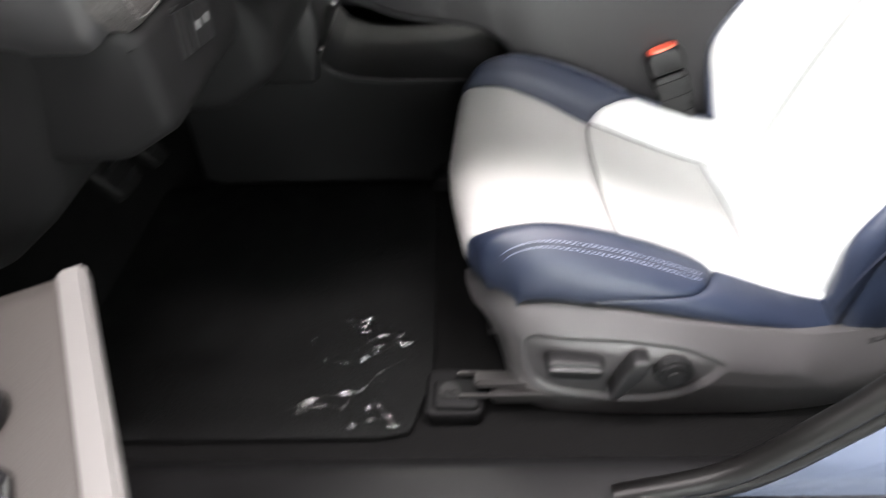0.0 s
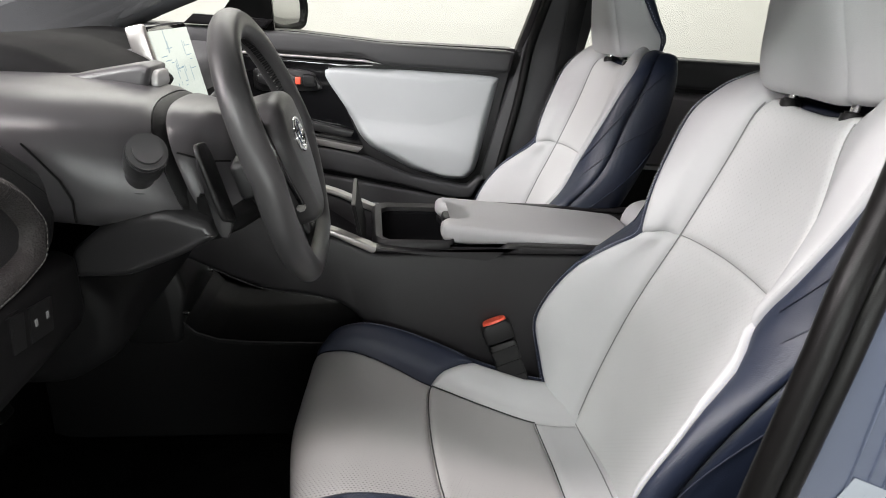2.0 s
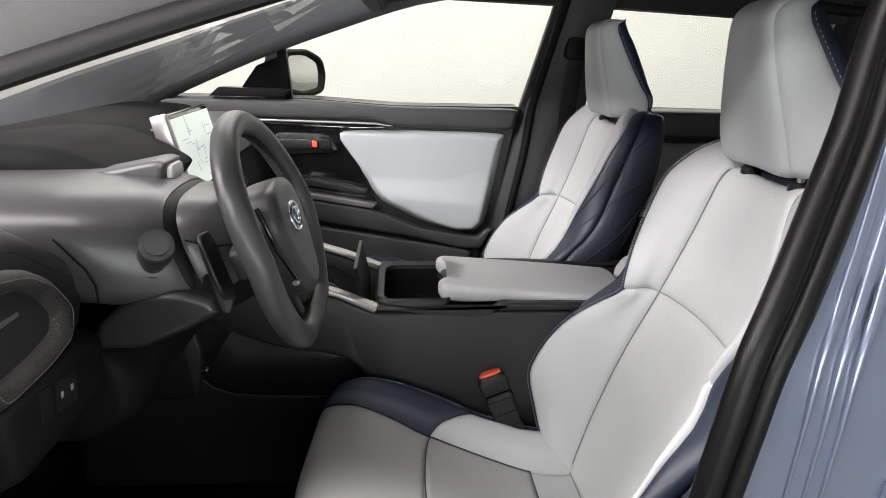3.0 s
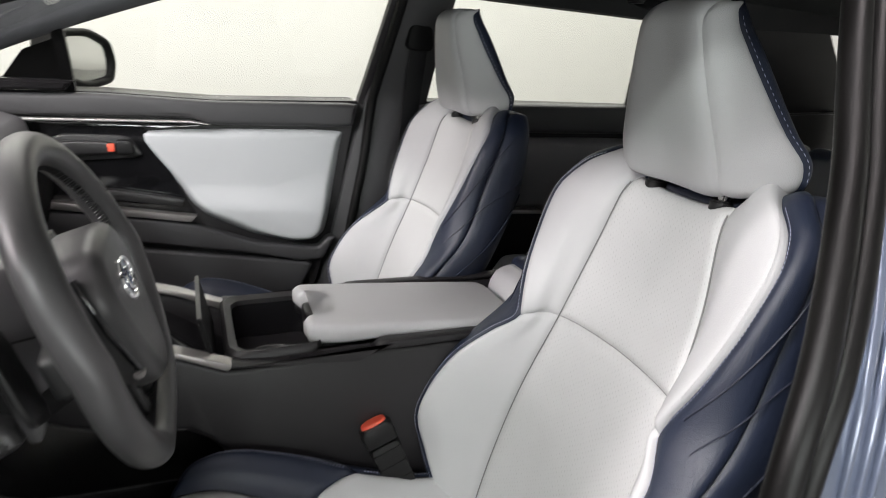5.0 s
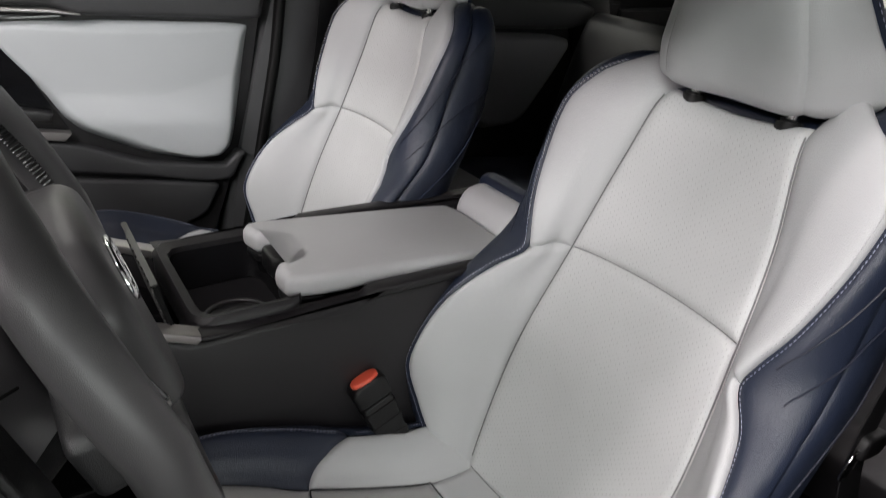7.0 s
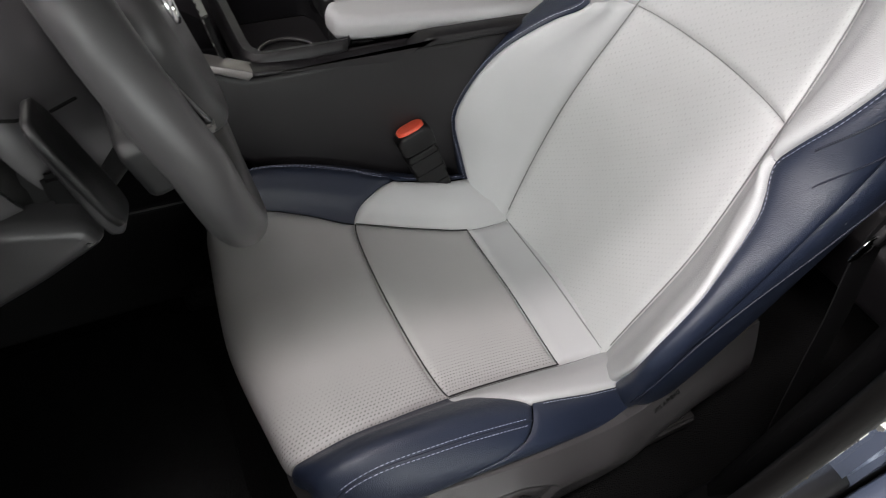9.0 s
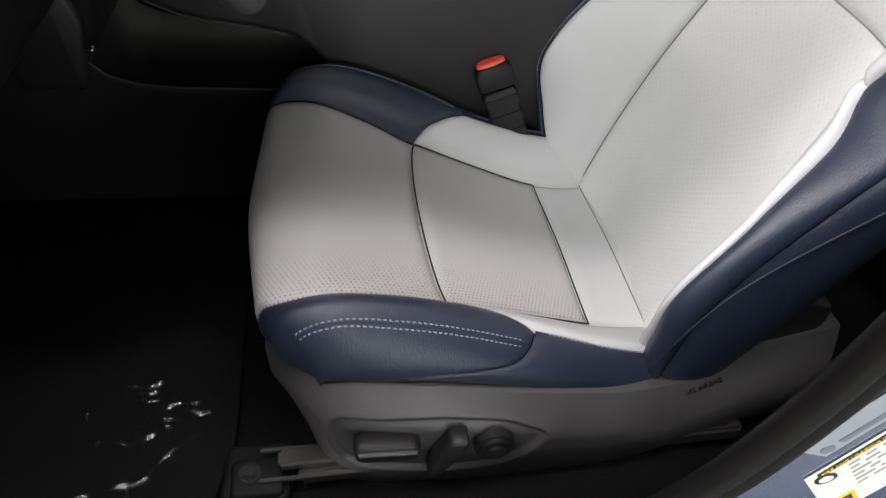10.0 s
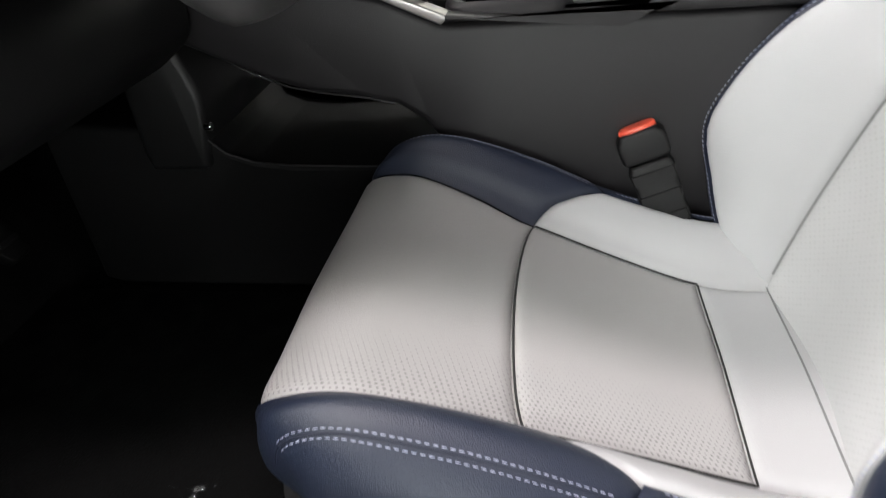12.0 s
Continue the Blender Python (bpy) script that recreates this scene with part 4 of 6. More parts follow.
bent(bm, [(-0.83, 1.115), (-0.62, 1.112), (-0.60, 1.135), (-0.80, 1.14)], "far", 0.06, -0.03, 0.006)
setting("mirror_sail_trim", bm, SOFT, "black ledge at the foot of the quarter window", "trim")
bm = bmesh.new()
bent(bm, [(-0.625, 1.10), (-0.60, 1.10), (-0.60, 1.26), (-0.625, 1.25)], "far", 0.03, -0.01, 0.003)
setting("window_bar", bm, RUBBER, "black quarter window divider", "trim")
bm = bmesh.new()
bent(bm, [(-0.745, 1.135), (-0.625, 1.13), (-0.625, 1.225), (-0.69, 1.20)], "far", 0.02, 0.01, 0.002)
setting("mirror_mount", bm, RUBBER, "black door mirror mounting plate", "trim")
bm = bmesh.new()
band(bm, [(0.085, 1.08), (0.10, 1.15), (0.12, 1.25), (0.15, 1.40)], "far", 0.018, 0.03, 0.0)
setting("door_frame_far", bm, SOFT, "dark door window frame", "car body")
bm = bmesh.new()
band(bm, [(-0.02, 0.42), (0.015, 0.60), (0.055, 0.80), (0.085, 0.95), (0.105, 1.10), (0.125, 1.22), (0.155, 1.40)], "far", 0.012, 0.03, -0.03)
setting("door_seal_far", bm, RUBBER, "black rubber door seal", "trim")
bm = bmesh.new()
band(bm, [(0.06, 0.36), (0.10, 0.70), (0.14, 0.90), (0.18, 1.10), (0.205, 1.25), (0.235, 1.44)], "far", [0.14, 0.125, 0.115, 0.10, 0.078, 0.072], 0.10, -0.02)
setting("pillar_b_far", bm, CHARCOAL, "black plastic centre pillar trim", "car pillar")
bm = bmesh.new()
bent(bm, [(-0.30, 1.385), (0.30, 1.365), (0.95, 1.335), (1.25, 1.325), (1.9, 1.325), (1.9, 1.6), (-0.30, 1.6)], "far", 0.08, 0.0, 0.004)
setting("roof_rail_far", bm, HEADLINER, "black cloth roof side rail", "ceiling")
bm = bmesh.new()
bent(bm, [(0.10, 0.36), (1.12, 0.36), (1.30, 0.70), (1.25, 1.07), (0.20, 1.09)], "far", 0.12, 0.0, 0.006)
setting("door_2", bm, SOFT, "black rear passenger door trim", "car door")


bm = bmesh.new()
bent(bm, [(-1.25, 0.30), (1.35, 0.30), (1.35, 1.06), (-1.25, 1.08)], "far", 0.02, 0.125, 0.004)
setting("door_skin_far", bm, PAINT, "grey-blue painted outer skin of the far doors", "car body")


def rear_door():
    d = thing("rear_door_trim", "black rear door trim with grey padded panel", "door trim", (0.7, 1.09, 0.6))
    bm = bmesh.new()
    prism(bm, rounded([(0.20, 1.01), (1.00, 0.992), (1.09, 1.015), (1.10, 1.055), (1.02, 1.08), (0.20, 1.088)], 0.25, 2), "y", 1.060, 1.12, 0.014, 3)
    part("belt_rail", bm, CHARCOAL, d)
    part("padded_panel", pillow(rounded([(0.25, 0.995), (1.06, 0.975), (0.98, 0.85), (0.88, 0.71), (0.72, 0.70), (0.63, 0.77), (0.25, 0.76)], 0.3, 3), "y", 1.098, -0.025, 0.03), REARPANEL, d, "mid grey padded panel")
    bm = bmesh.new()
    prism(bm, [(0.25, 0.79), (0.64, 0.765), (0.66, 0.752), (0.25, 0.772)], "y", 1.055, 1.09, 0.002)
    part("pull_trim", bm, SILVER, d)


rear_door()
bm = bmesh.new()
band(bm, [(1.15, 0.42), (1.17, 0.80), (1.10, 1.05), (1.03, 1.20), (0.985, 1.40)], "far", [0.09, 0.09, 0.10, 0.05, 0.045], 0.1, -0.02)
setting("pillar_c_far", bm, SOFT, "black rear pillar trim", "car pillar")
bm = bmesh.new()
bent(bm, [(1.24, 1.05), (1.9, 1.06), (1.9, 0.42), (1.2, 0.42)], "far", 0.1, -0.01, 0.006)
setting("quarter_trim", bm, SOFT, "black rear quarter trim", "trim")
bm = bmesh.new()
bent(bm, [(0.925, 1.36), (1.05, 1.36), (1.025, 1.315), (1.155, 1.10), (1.24, 1.05), (0.975, 1.05), (0.955, 1.20)], "far", 0.06, 0.006, 0.004)
setting("pillar_c_trim_far", bm, SOFT, "black rear pillar trim before the quarter window", "car pillar")
bm = bmesh.new()
band(bm, [(1.035, 1.315), (1.09, 1.21), (1.165, 1.105), (1.240, 1.125), (1.245, 1.205), (1.18, 1.285), (1.11, 1.328), (1.037, 1.320)], "far", 0.014, 0.045, -0.018, 60)
setting("quarter_window_frame", bm, PILLAR, "dark grey quarter window surround", "trim")
bm = bmesh.new()
bent(bm, [(1.05, 1.36), (1.11, 1.335), (1.25, 1.215), (1.255, 1.125), (1.18, 1.095), (1.25, 1.05), (1.9, 1.05), (1.80, 1.20), (1.63, 1.33)], "far", 0.06, 0.01, 0.004)
setting("pillar_d_far", bm, SOFT, "black tailgate pillar trim", "car pillar")


def glass(name, outline, side, label, lean=0.05):
    bm = bmesh.new()
    bent(bm, outline, side, 0.004, lean, 0.0)
    ob = setting(name, bm, GLASS, label, "window", False)
    ob.visible_shadow = False
    return ob


glass("window_1", [(-1.0, 1.10), (0.09, 1.09), (0.16, 1.40), (-0.25, 1.39), (-0.62, 1.27)], "far", "clear front passenger window glass")
glass("window_2", [(0.2, 1.08), (1.02, 1.07), (0.96, 1.35), (0.25, 1.38)], "far", "clear rear passenger window glass")
glass("window_3", [(1.15, 1.09), (1.26, 1.11), (1.25, 1.23), (1.12, 1.335), (1.02, 1.33)], "far", "clear rear quarter window glass")

# roof lining, windscreen header, bonnet and windscreen
bm = bmesh.new()
rows = []
for x, z in zip(np.linspace(-0.35, 1.9, 16), spline([-0.35, 0.1, 0.8, 1.4, 1.9], [1.40, 1.445, 1.45, 1.43, 1.40])(np.linspace(-0.35, 1.9, 16))):
    rows.append([(x, y, z - 0.05 * abs((y - 0.365) / 0.62) ** 3) for y in np.linspace(-0.22, 0.95, 18)])
top = [[(x, y, z + 0.06) for x, y, z in r] for r in rows]
grid_mesh(bm, np.array(rows))
grid_mesh(bm, np.array(top))
setting("roof", bm, HEADLINER, "black cloth headliner of the car roof", "ceiling")
bm = bmesh.new()
for r in (rows[0], rows[-1]):
    block(bm, (r[0][0] - 0.02, -0.22, min(p[2] for p in r) - 0.015), (r[0][0] + 0.03, 0.95, max(p[2] for p in r) + 0.03), 0.01)
setting("roof_header", bm, HEADLINER, "black cloth roof header", "ceiling")
bm = bmesh.new()
a = np.array([[(-1.30, y, 1.02 - 0.05 * abs((y - 0.365) / 0.72) ** 2) for y in np.linspace(-0.36, 1.08, 12)], [(-0.38, y, 1.425 - 0.05 * abs((y - 0.365) / 0.6) ** 3) for y in np.linspace(-0.22, 0.95, 12)]])
grid_mesh(bm, a)
wscreen = setting("windscreen", bm, GLASS, "clear raked windscreen glass", "window", False)
wscreen.visible_shadow = False
bm = bmesh.new()
rows = []
for x in np.linspace(-2.1, -1.20, 8):
    rows.append([(x, y, 0.94 + 0.10 * (x + 2.1) / 0.9 - 0.10 * abs((y - 0.365) / 0.8) ** 3) for y in np.linspace(-0.45, 1.18, 16)])
grid_mesh(bm, np.array(rows))
setting("bonnet", bm, PAINT, "grey-blue painted bonnet", "car body")
bm = bmesh.new()
block(bm, (-1.30, -0.38, 0.30), (-1.20, 1.12, 1.00), 0.01)
setting("firewall", bm, PLAST, "black bulkhead behind the dashboard", "car body")
bm = bmesh.new()
block(bm, (1.86, -0.3, 0.30), (1.93, 1.05, 1.08), 0.02)
setting("tailgate", bm, SOFT, "black tailgate trim", "car body")
bm = bmesh.new()
grid_mesh(bm, np.array([[(1.93, y, 1.05) for y in (-0.30, 1.06)], [(1.70, y, 1.40) for y in (-0.24, 0.98)]]))
hatch = setting("window_4", bm, GLASS, "clear tailgate window glass", "window", False)
hatch.visible_shadow = False

def grab_handle():
    h = thing("grab_handle", "folded black grab handle on the roof lining", "handle", (0.88, 0.93, 1.385))
    bm = bmesh.new()
    prism(bm, rounded([(0.80, 1.396), (0.98, 1.374), (0.985, 1.36), (0.95, 1.352), (0.83, 1.366), (0.795, 1.384)], 0.3, 3), "y", 0.915, 0.965, 0.012, 4)
    part("grip", bm, BLACKTRIM, h)
    for x, z in ((0.808, 1.386), (0.972, 1.366)):
        bm = bmesh.new()
        block(bm, (x - 0.016, 0.912, z - 0.012), (x + 0.016, 0.975, z + 0.012), 0.005, 3)
        part("hinge_cover", bm, SOFT, h)


grab_handle()

# outside mirror on the far door
def door_mirror():
    m = thing("door_mirror", "black outside door mirror with clear glass", "car mirror", (-0.60, 1.3, 1.1))
    turn = Matrix.Translation((-0.60, 1.31, 0)) @ Euler((0, 0, radians(-38))).to_matrix().to_4x4()
    out = rounded([(-0.085, 1.115), (-0.09, 1.20), (-0.07, 1.242), (0.02, 1.245), (0.085, 1.215), (0.10, 1.16), (0.085, 1.105), (0.0, 1.092)], 0.35, 3)
    bm = bmesh.new()
    prism(bm, out, "x", -0.09, 0.0, 0.02, 4)
    bm.transform(turn)
    body = part("mirror_housing", bm, RUBBER, m, "black mirror housing")
    bm = bmesh.new()
    prism(bm, inset(out, 0.016), "x", -0.004, 0.001, 0.001)
    bm.transform(turn)
    part("mirror_glass", bm, CHROME, body, "mirror glass")
    bm = bmesh.new()
    tube(bm, [(0.002, a, c) for a, c in inset(out, 0.009)], 0.0095, 10, closed=True)
    bm.transform(turn)
    part("mirror_rim", bm, RUBBER, body, "black mirror rim")
    bm = bmesh.new()
    block(bm, (-0.68, 1.08, 1.09), (-0.62, 1.24, 1.13), 0.012, 3)
    part("mirror_arm", bm, RUBBER, m)


door_mirror()

# near side: opening of the open driver's door
SEAL = [(-0.28, 0.475), (-0.18, 0.515), (-0.115, 0.59), (-0.065, 0.67), (-0.036, 0.77), (-0.0205, 0.86), (-0.004, 0.95), (0.012, 1.015), (0.034, 1.063), (0.057, 1.106), (0.085, 1.152), (0.116, 1.20), (0.145, 1.25), (0.178, 1.303), (0.215, 1.36)]
_s = np.r_[0, np.linalg.norm(np.diff(np.array(SEAL), axis=0), axis=1).cumsum()]
_u = np.linspace(0, _s[-1], 70)
_sx, _sz = spline(_s, [p[0] for p in SEAL])(_u), spline(_s, [p[1] for p in SEAL])(_u)


def seal_tube(name, shift, radius, out, mat, label):
    """A hollow rubber bead along the edge of the door opening."""
    bm = bmesh.new()
    tube(bm, [(x + shift, near(z - 0.5 * shift) - out, z - 0.5 * shift) for x, z in zip(_sx, _sz)], radius, 14)
    return setting(name, bm, mat, label, "trim")


seal_tube("door_seal_near", -0.002, 0.0125, 0.001, SEAL_SKIN, "black rubber bead of the door opening seal")
seal_tube("door_seal_lip", 0.0195, 0.0105, 0.0, SEAL_SKIN, "outer black rubber bead of the door seal")
seal_tube("door_seal_groove", 0.0095, 0.0085, -0.004, RUBBER, "dark groove between the seal beads")
bm = bmesh.new()
pil = [(x + 0.024, z - 0.01) for x, z in SEAL] + [(0.40, 1.37), (0.335, 1.20), (0.27, 1.08), (0.235, 0.95), (0.20, 0.80), (0.21, 0.60), (0.25, 0.44), (-0.30, 0.44)]
bent(bm, pil, "near", 0.012, 0.002, 0.003)
setting("pillar_b_near", bm, PAINT, "grey-blue painted centre pillar of the door opening", "car pillar")
bm = bmesh.new()
band(bm, [(0.25, 0.42), (0.24, 0.70), (0.20, 0.90), (0.22, 1.10), (0.27, 1.22), (0.35, 1.42)], "near", [0.20, 0.16, 0.10, 0.065, 0.055, 0.05], 0.03, 0.03)
setting("pillar_b_trim_near", bm, BLACKTRIM, "black centre pillar inner trim", "car pillar")
bm = bmesh.new()
bent(bm, [(0.245, 0.42), (0.22, 0.60), (0.212, 0.80), (0.25, 0.95), (0.285, 1.075), (1.3, 1.07), (1.3, 0.42)], "near", 0.05, -0.025, 0.012)
setting("door_3", bm, PAINT, "grey-blue painted rear driver's side door", "car door")
bm = bmesh.new()
bent(bm, [(0.40, 1.08), (1.15, 1.07), (1.05, 1.33), (0.50, 1.37)], "near", 0.004, 0.03, 0.0)
nw = setting("window_5", bm, GLASS, "clear rear side window glass", "window", False)
nw.visible_shadow = False
bm = bmesh.new()
band(bm, [(-1.15, 1.075), (-0.90, 1.175), (-0.68, 1.255), (-0.45, 1.335), (-0.30, 1.380), (-0.10, 1.415), (0.25, 1.440)], "near", [0.045] * 7, 0.04, 0.0)
setting("pillar_a_near", bm, PLAST, "dark windscreen pillar of the open door", "car pillar")
bm = bmesh.new()
band(bm, [(-1.12, 1.04), (-0.88, 1.138), (-0.66, 1.220), (-0.43, 1.300), (-0.28, 1.345), (-0.08, 1.385), (0.20, 1.408)], "near", 0.014, 0.03, -0.004, 50)
setting("door_seal_top", bm, RUBBER, "black rubber seal along the windscreen pillar", "trim")
bm = bmesh.new()
bent(bm, [(0.20, 1.40), (0.40, 1.375), (1.10, 1.345), (1.9, 1.22), (1.9, 1.6), (-0.30, 1.6), (-0.30, 1.39)], "near", 0.06, 0.0, 0.004)
setting("roof_rail_near", bm, PAINT, "grey-blue painted roof side rail", "car body")
bm = bmesh.new()
bent(bm, [(1.15, 0.42), (1.15, 1.36), (1.9, 1.36), (1.9, 0.42)], "near", 0.1, 0.03, 0.004)
setting("quarter_near", bm, SOFT, "black rear quarter trim", "car body")
bm = bmesh.new()
prism(bm, [(-1.25, 0.42), (-0.98, 0.42), (-0.90, 0.80), (-0.86, 1.02), (-1.25, 1.02)], "y", -0.43, -0.36, 0.006)
setting("cowl_side_near", bm, PAINT, "grey-blue painted hinge pillar", "car body")


# pressed ridges of the painted pillar
for off in (0.0, 0.018, 0.034):
    bm = bmesh.new()
    band(bm, [(0.050 + off, 0.80), (0.055 + off, 0.86), (0.062 + off, 0.93), (0.074 + off, 1.01), (0.092 + off, 1.066), (0.118 + off, 1.121), (0.150 + off, 1.18), (0.185 + off, 1.24)], "near", [0.0005, 0.0008, 0.0018, 0.0035, 0.0045, 0.0045, 0.004, 0.001], 0.005, 0.0003, 60)
    setting("pillar_ridge", bm, PAINT, "pressed ridge of the grey-blue painted pillar", "car pillar")


def label_sticker():
    """Tyre and loading label on the pillar, with unreadable lines as bars."""
    s = thing("tyre_label", "white tyre pressure label with yellow header on the painted pillar", "label", (0.07, -0.417, 0.62))
    u = Vector((0.40, 0, 0.917)).normalized()
    v = Vector((0.64, 0, -0.77)).normalized()
    o = Vector((0.021, -0.3995, 0.634))

    def card(bm, a0, a1, b0, b1, y):
        q = [o + u * a + v * b + Vector((0, y, 0)) for a, b in ((a0, b0), (a1, b0), (a1, b1), (a0, b1))]
        w = [bm.verts.new(p) for p in q] + [bm.verts.new(p + Vector((0, 0.0006, 0))) for p in q]
        for idx in ((0, 1, 2, 3), (7, 6, 5, 4), (0, 4, 5, 1), (1, 5, 6, 2), (2, 6, 7, 3), (3, 7, 4, 0)):
            bm.faces.new([w[k] for k in idx])

    bm = bmesh.new()
    card(bm, 0, 0.120, 0, 0.118, 0)
    part("label_paper", bm, PAPER, s, "", False)
    bm = bmesh.new()
    card(bm, 0.012, 0.117, 0.004, 0.012, -0.0007)
    part("label_header", bm, INK, s, "black header bar", False)
    m = Matrix((u, -v, Vector((0, -1, 0)))).transposed().to_4x4()
    m.translation = o + u * 0.015 + v * 0.0104 + Vector((0, -0.0012, 0))
    lettering("header_print", "TIRE AND LOADING INFORMATION", 0.0062, m, YELLOW, s)
    for r, word in enumerate(("NONE", "NONE")):
        m.translation = o + u * 0.085 + v * (0.088 + 0.010 * r) + Vector((0, -0.001, 0))
        lettering("label_word", word, 0.0075, m, INK, s)
    bm = bmesh.new()
    card(bm, 0.004, 0.034, 0.082, 0.114, -0.0007)
    part("label_corner", bm, YELLOW, s, "yellow label corner", False)
    bm = bmesh.new()
    for k in range(4):
        card(bm, 0.008, 0.030, 0.086 + 0.0068 * k, 0.090 + 0.0068 * k, -0.0013)
    part("corner_print", bm, INK, s, "", False)
    bm = bmesh.new()
    rnd = random.Random(4)
    for r in range(6):
        a = 0.040
        while a < 0.108:
            w = rnd.uniform(0.008, 0.022)
            card(bm, a, min(a + w, 0.114), 0.020 + 0.010 * r, 0.0225 + 0.010 * r, -0.0007)
            a += w + 0.006
    part("label_print", bm, material("grey_label_ink", (0.3, 0.27, 0.27), 0.5), s, "", False)
    bm = bmesh.new()
    c = o + u * 0.017 + v * 0.022
    rod(bm, c + Vector((0, 0.0004, 0)), c + Vector((0, -0.0008, 0)), 0.0095, 24)
    part("tyre_icon", bm, INK, s, "", False)
    bm = bmesh.new()
    rod(bm, c, c + Vector((0, -0.0012, 0)), 0.0062, 20)
    part("wheel_icon", bm, PAPER, s, "", False)


label_sticker()


def clear_label():
    s = thing("clear_label", "translucent grey label on the painted pillar", "label", (0.0, -0.417, 0.72))
    u = Vector((0.40, 0, 0.917)).normalized()
    v = Vector((0.917, 0, -0.40)).normalized()
    o = Vector((-0.018, -0.3995, 0.690))

    def strip(bm, a0, a1, b0, b1, y):
        """A slip that bends rearwards as it climbs the pillar."""
        rows = []
        for a in np.linspace(a0, a1, 12):
            p = o + u * a + Vector((0.25 * a * a, y, 0))
            rows.append([p + v * b0, p + v * b1, p + v * b1 + Vector((0, 0.0005, 0)), p + v * b0 + Vector((0, 0.0005, 0))])
        vs = grid_mesh(bm, np.array(rows), wrap_v=True)
        bm.faces.new(vs[0])
        bm.faces.new(vs[-1][::-1])

    bm = bmesh.new()
    strip(bm, 0.0, 0.17, 0.0, 0.040, 0.0)
    part("label_film", bm, material("translucent_grey_label", (0.27, 0.295, 0.33), 0.35, 0, 0.05, 300, 0.06, 20), s, "", False)
    bm = bmesh.new()
    strip(bm, 0.022, 0.155, 0.026, 0.033, -0.0006)
    part("label_bar", bm, material("grey_print_bar", (0.13, 0.145, 0.17), 0.4), s, "", False)
    bm = bmesh.new()
    c = o + u * 0.010 + v * 0.029
    rod(bm, c, c + Vector((0, -0.0009, 0)), 0.006, 20)
    part("label_mark", bm, material("grey_print_mark", (0.15, 0.165, 0.19), 0.4), s, "", False)


clear_label()


def striker():
    s = thing("door_striker", "bright steel door striker on a dark plate on the pillar", "striker", (0.071, -0.40, 0.775))
    bm = bmesh.new()
    prism(bm, rounded([(0.050, 0.802), (0.072, 0.818), (0.102, 0.812), (0.108, 0.765), (0.090, 0.738), (0.064, 0.736), (0.050, 0.760)], 0.35, 2), "y", -0.4055, -0.396, 0.002)
    part("base_plate", bm, CHARCOAL, s, "dark striker plate")
    bm = bmesh.new()
    tube(bm, [(0.084, -0.400, 0.800), (0.064, -0.422, 0.796), (0.052, -0.430, 0.790), (0.048, -0.431, 0.782), (0.054, -0.430, 0.774), (0.068, -0.422, 0.766), (0.088, -0.400, 0.758)], 0.0042, 12)
    part("striker_loop", bm, STEEL_BRIGHT, s, "bright steel loop")
    for x, z in ((0.082, 0.809), (0.074, 0.747)):
        bm = bmesh.new()
        rod(bm, (x, -0.404, z), (x, -0.411, z), 0.0075, 12, 0.002)
        part("bolt", bm, STEEL_BRIGHT, s)


striker()


def door_hinge():
    h = thing("door_hinge", "dark painted rear door hinge with round bolts", "car hinge", (0.175, -0.40, 0.86), "", "structure")
    bm = bmesh.new()
    prism(bm, rounded([(0.150, 0.900), (0.182, 0.905), (0.196, 0.885), (0.180, 0.835), (0.160, 0.812), (0.140, 0.822), (0.146, 0.860)], 0.3, 2), "y", -0.404, -0.394, 0.003, 3)
    leaf = part("hinge_leaf", bm, PAINT, h, "grey-blue painted hinge leaf")
    for x, z, rad in ((0.182, 0.884, 0.0085), (0.158, 0.893, 0.005), (0.160, 0.842, 0.006), (0.158, 0.824, 0.008)):
        bm = bmesh.new()
        rod(bm, (x, -0.402, z), (x, -0.411, z), rad, 10, 0.002)
        part("bolt", bm, PAINT, leaf)
    bm = bmesh.new()
    tube(bm, [(0.172, -0.406, 0.894), (0.178, -0.412, 0.906), (0.190, -0.413, 0.908), (0.198, -0.408, 0.898)], 0.0028, 10)
    part("hinge_pin", bm, STEEL, h, "bent steel check bar")


door_hinge()

# ---------------------------------------------------------------- steering wheel
HUB = Vector((-0.453, -0.004, 1.020))
COLUMN = Matrix.Translation(HUB) @ Euler((0, radians(90 - 18), 0)).to_matrix().to_4x4()
# local axes of the wheel: -x up along the rim, y across, z towards the driver


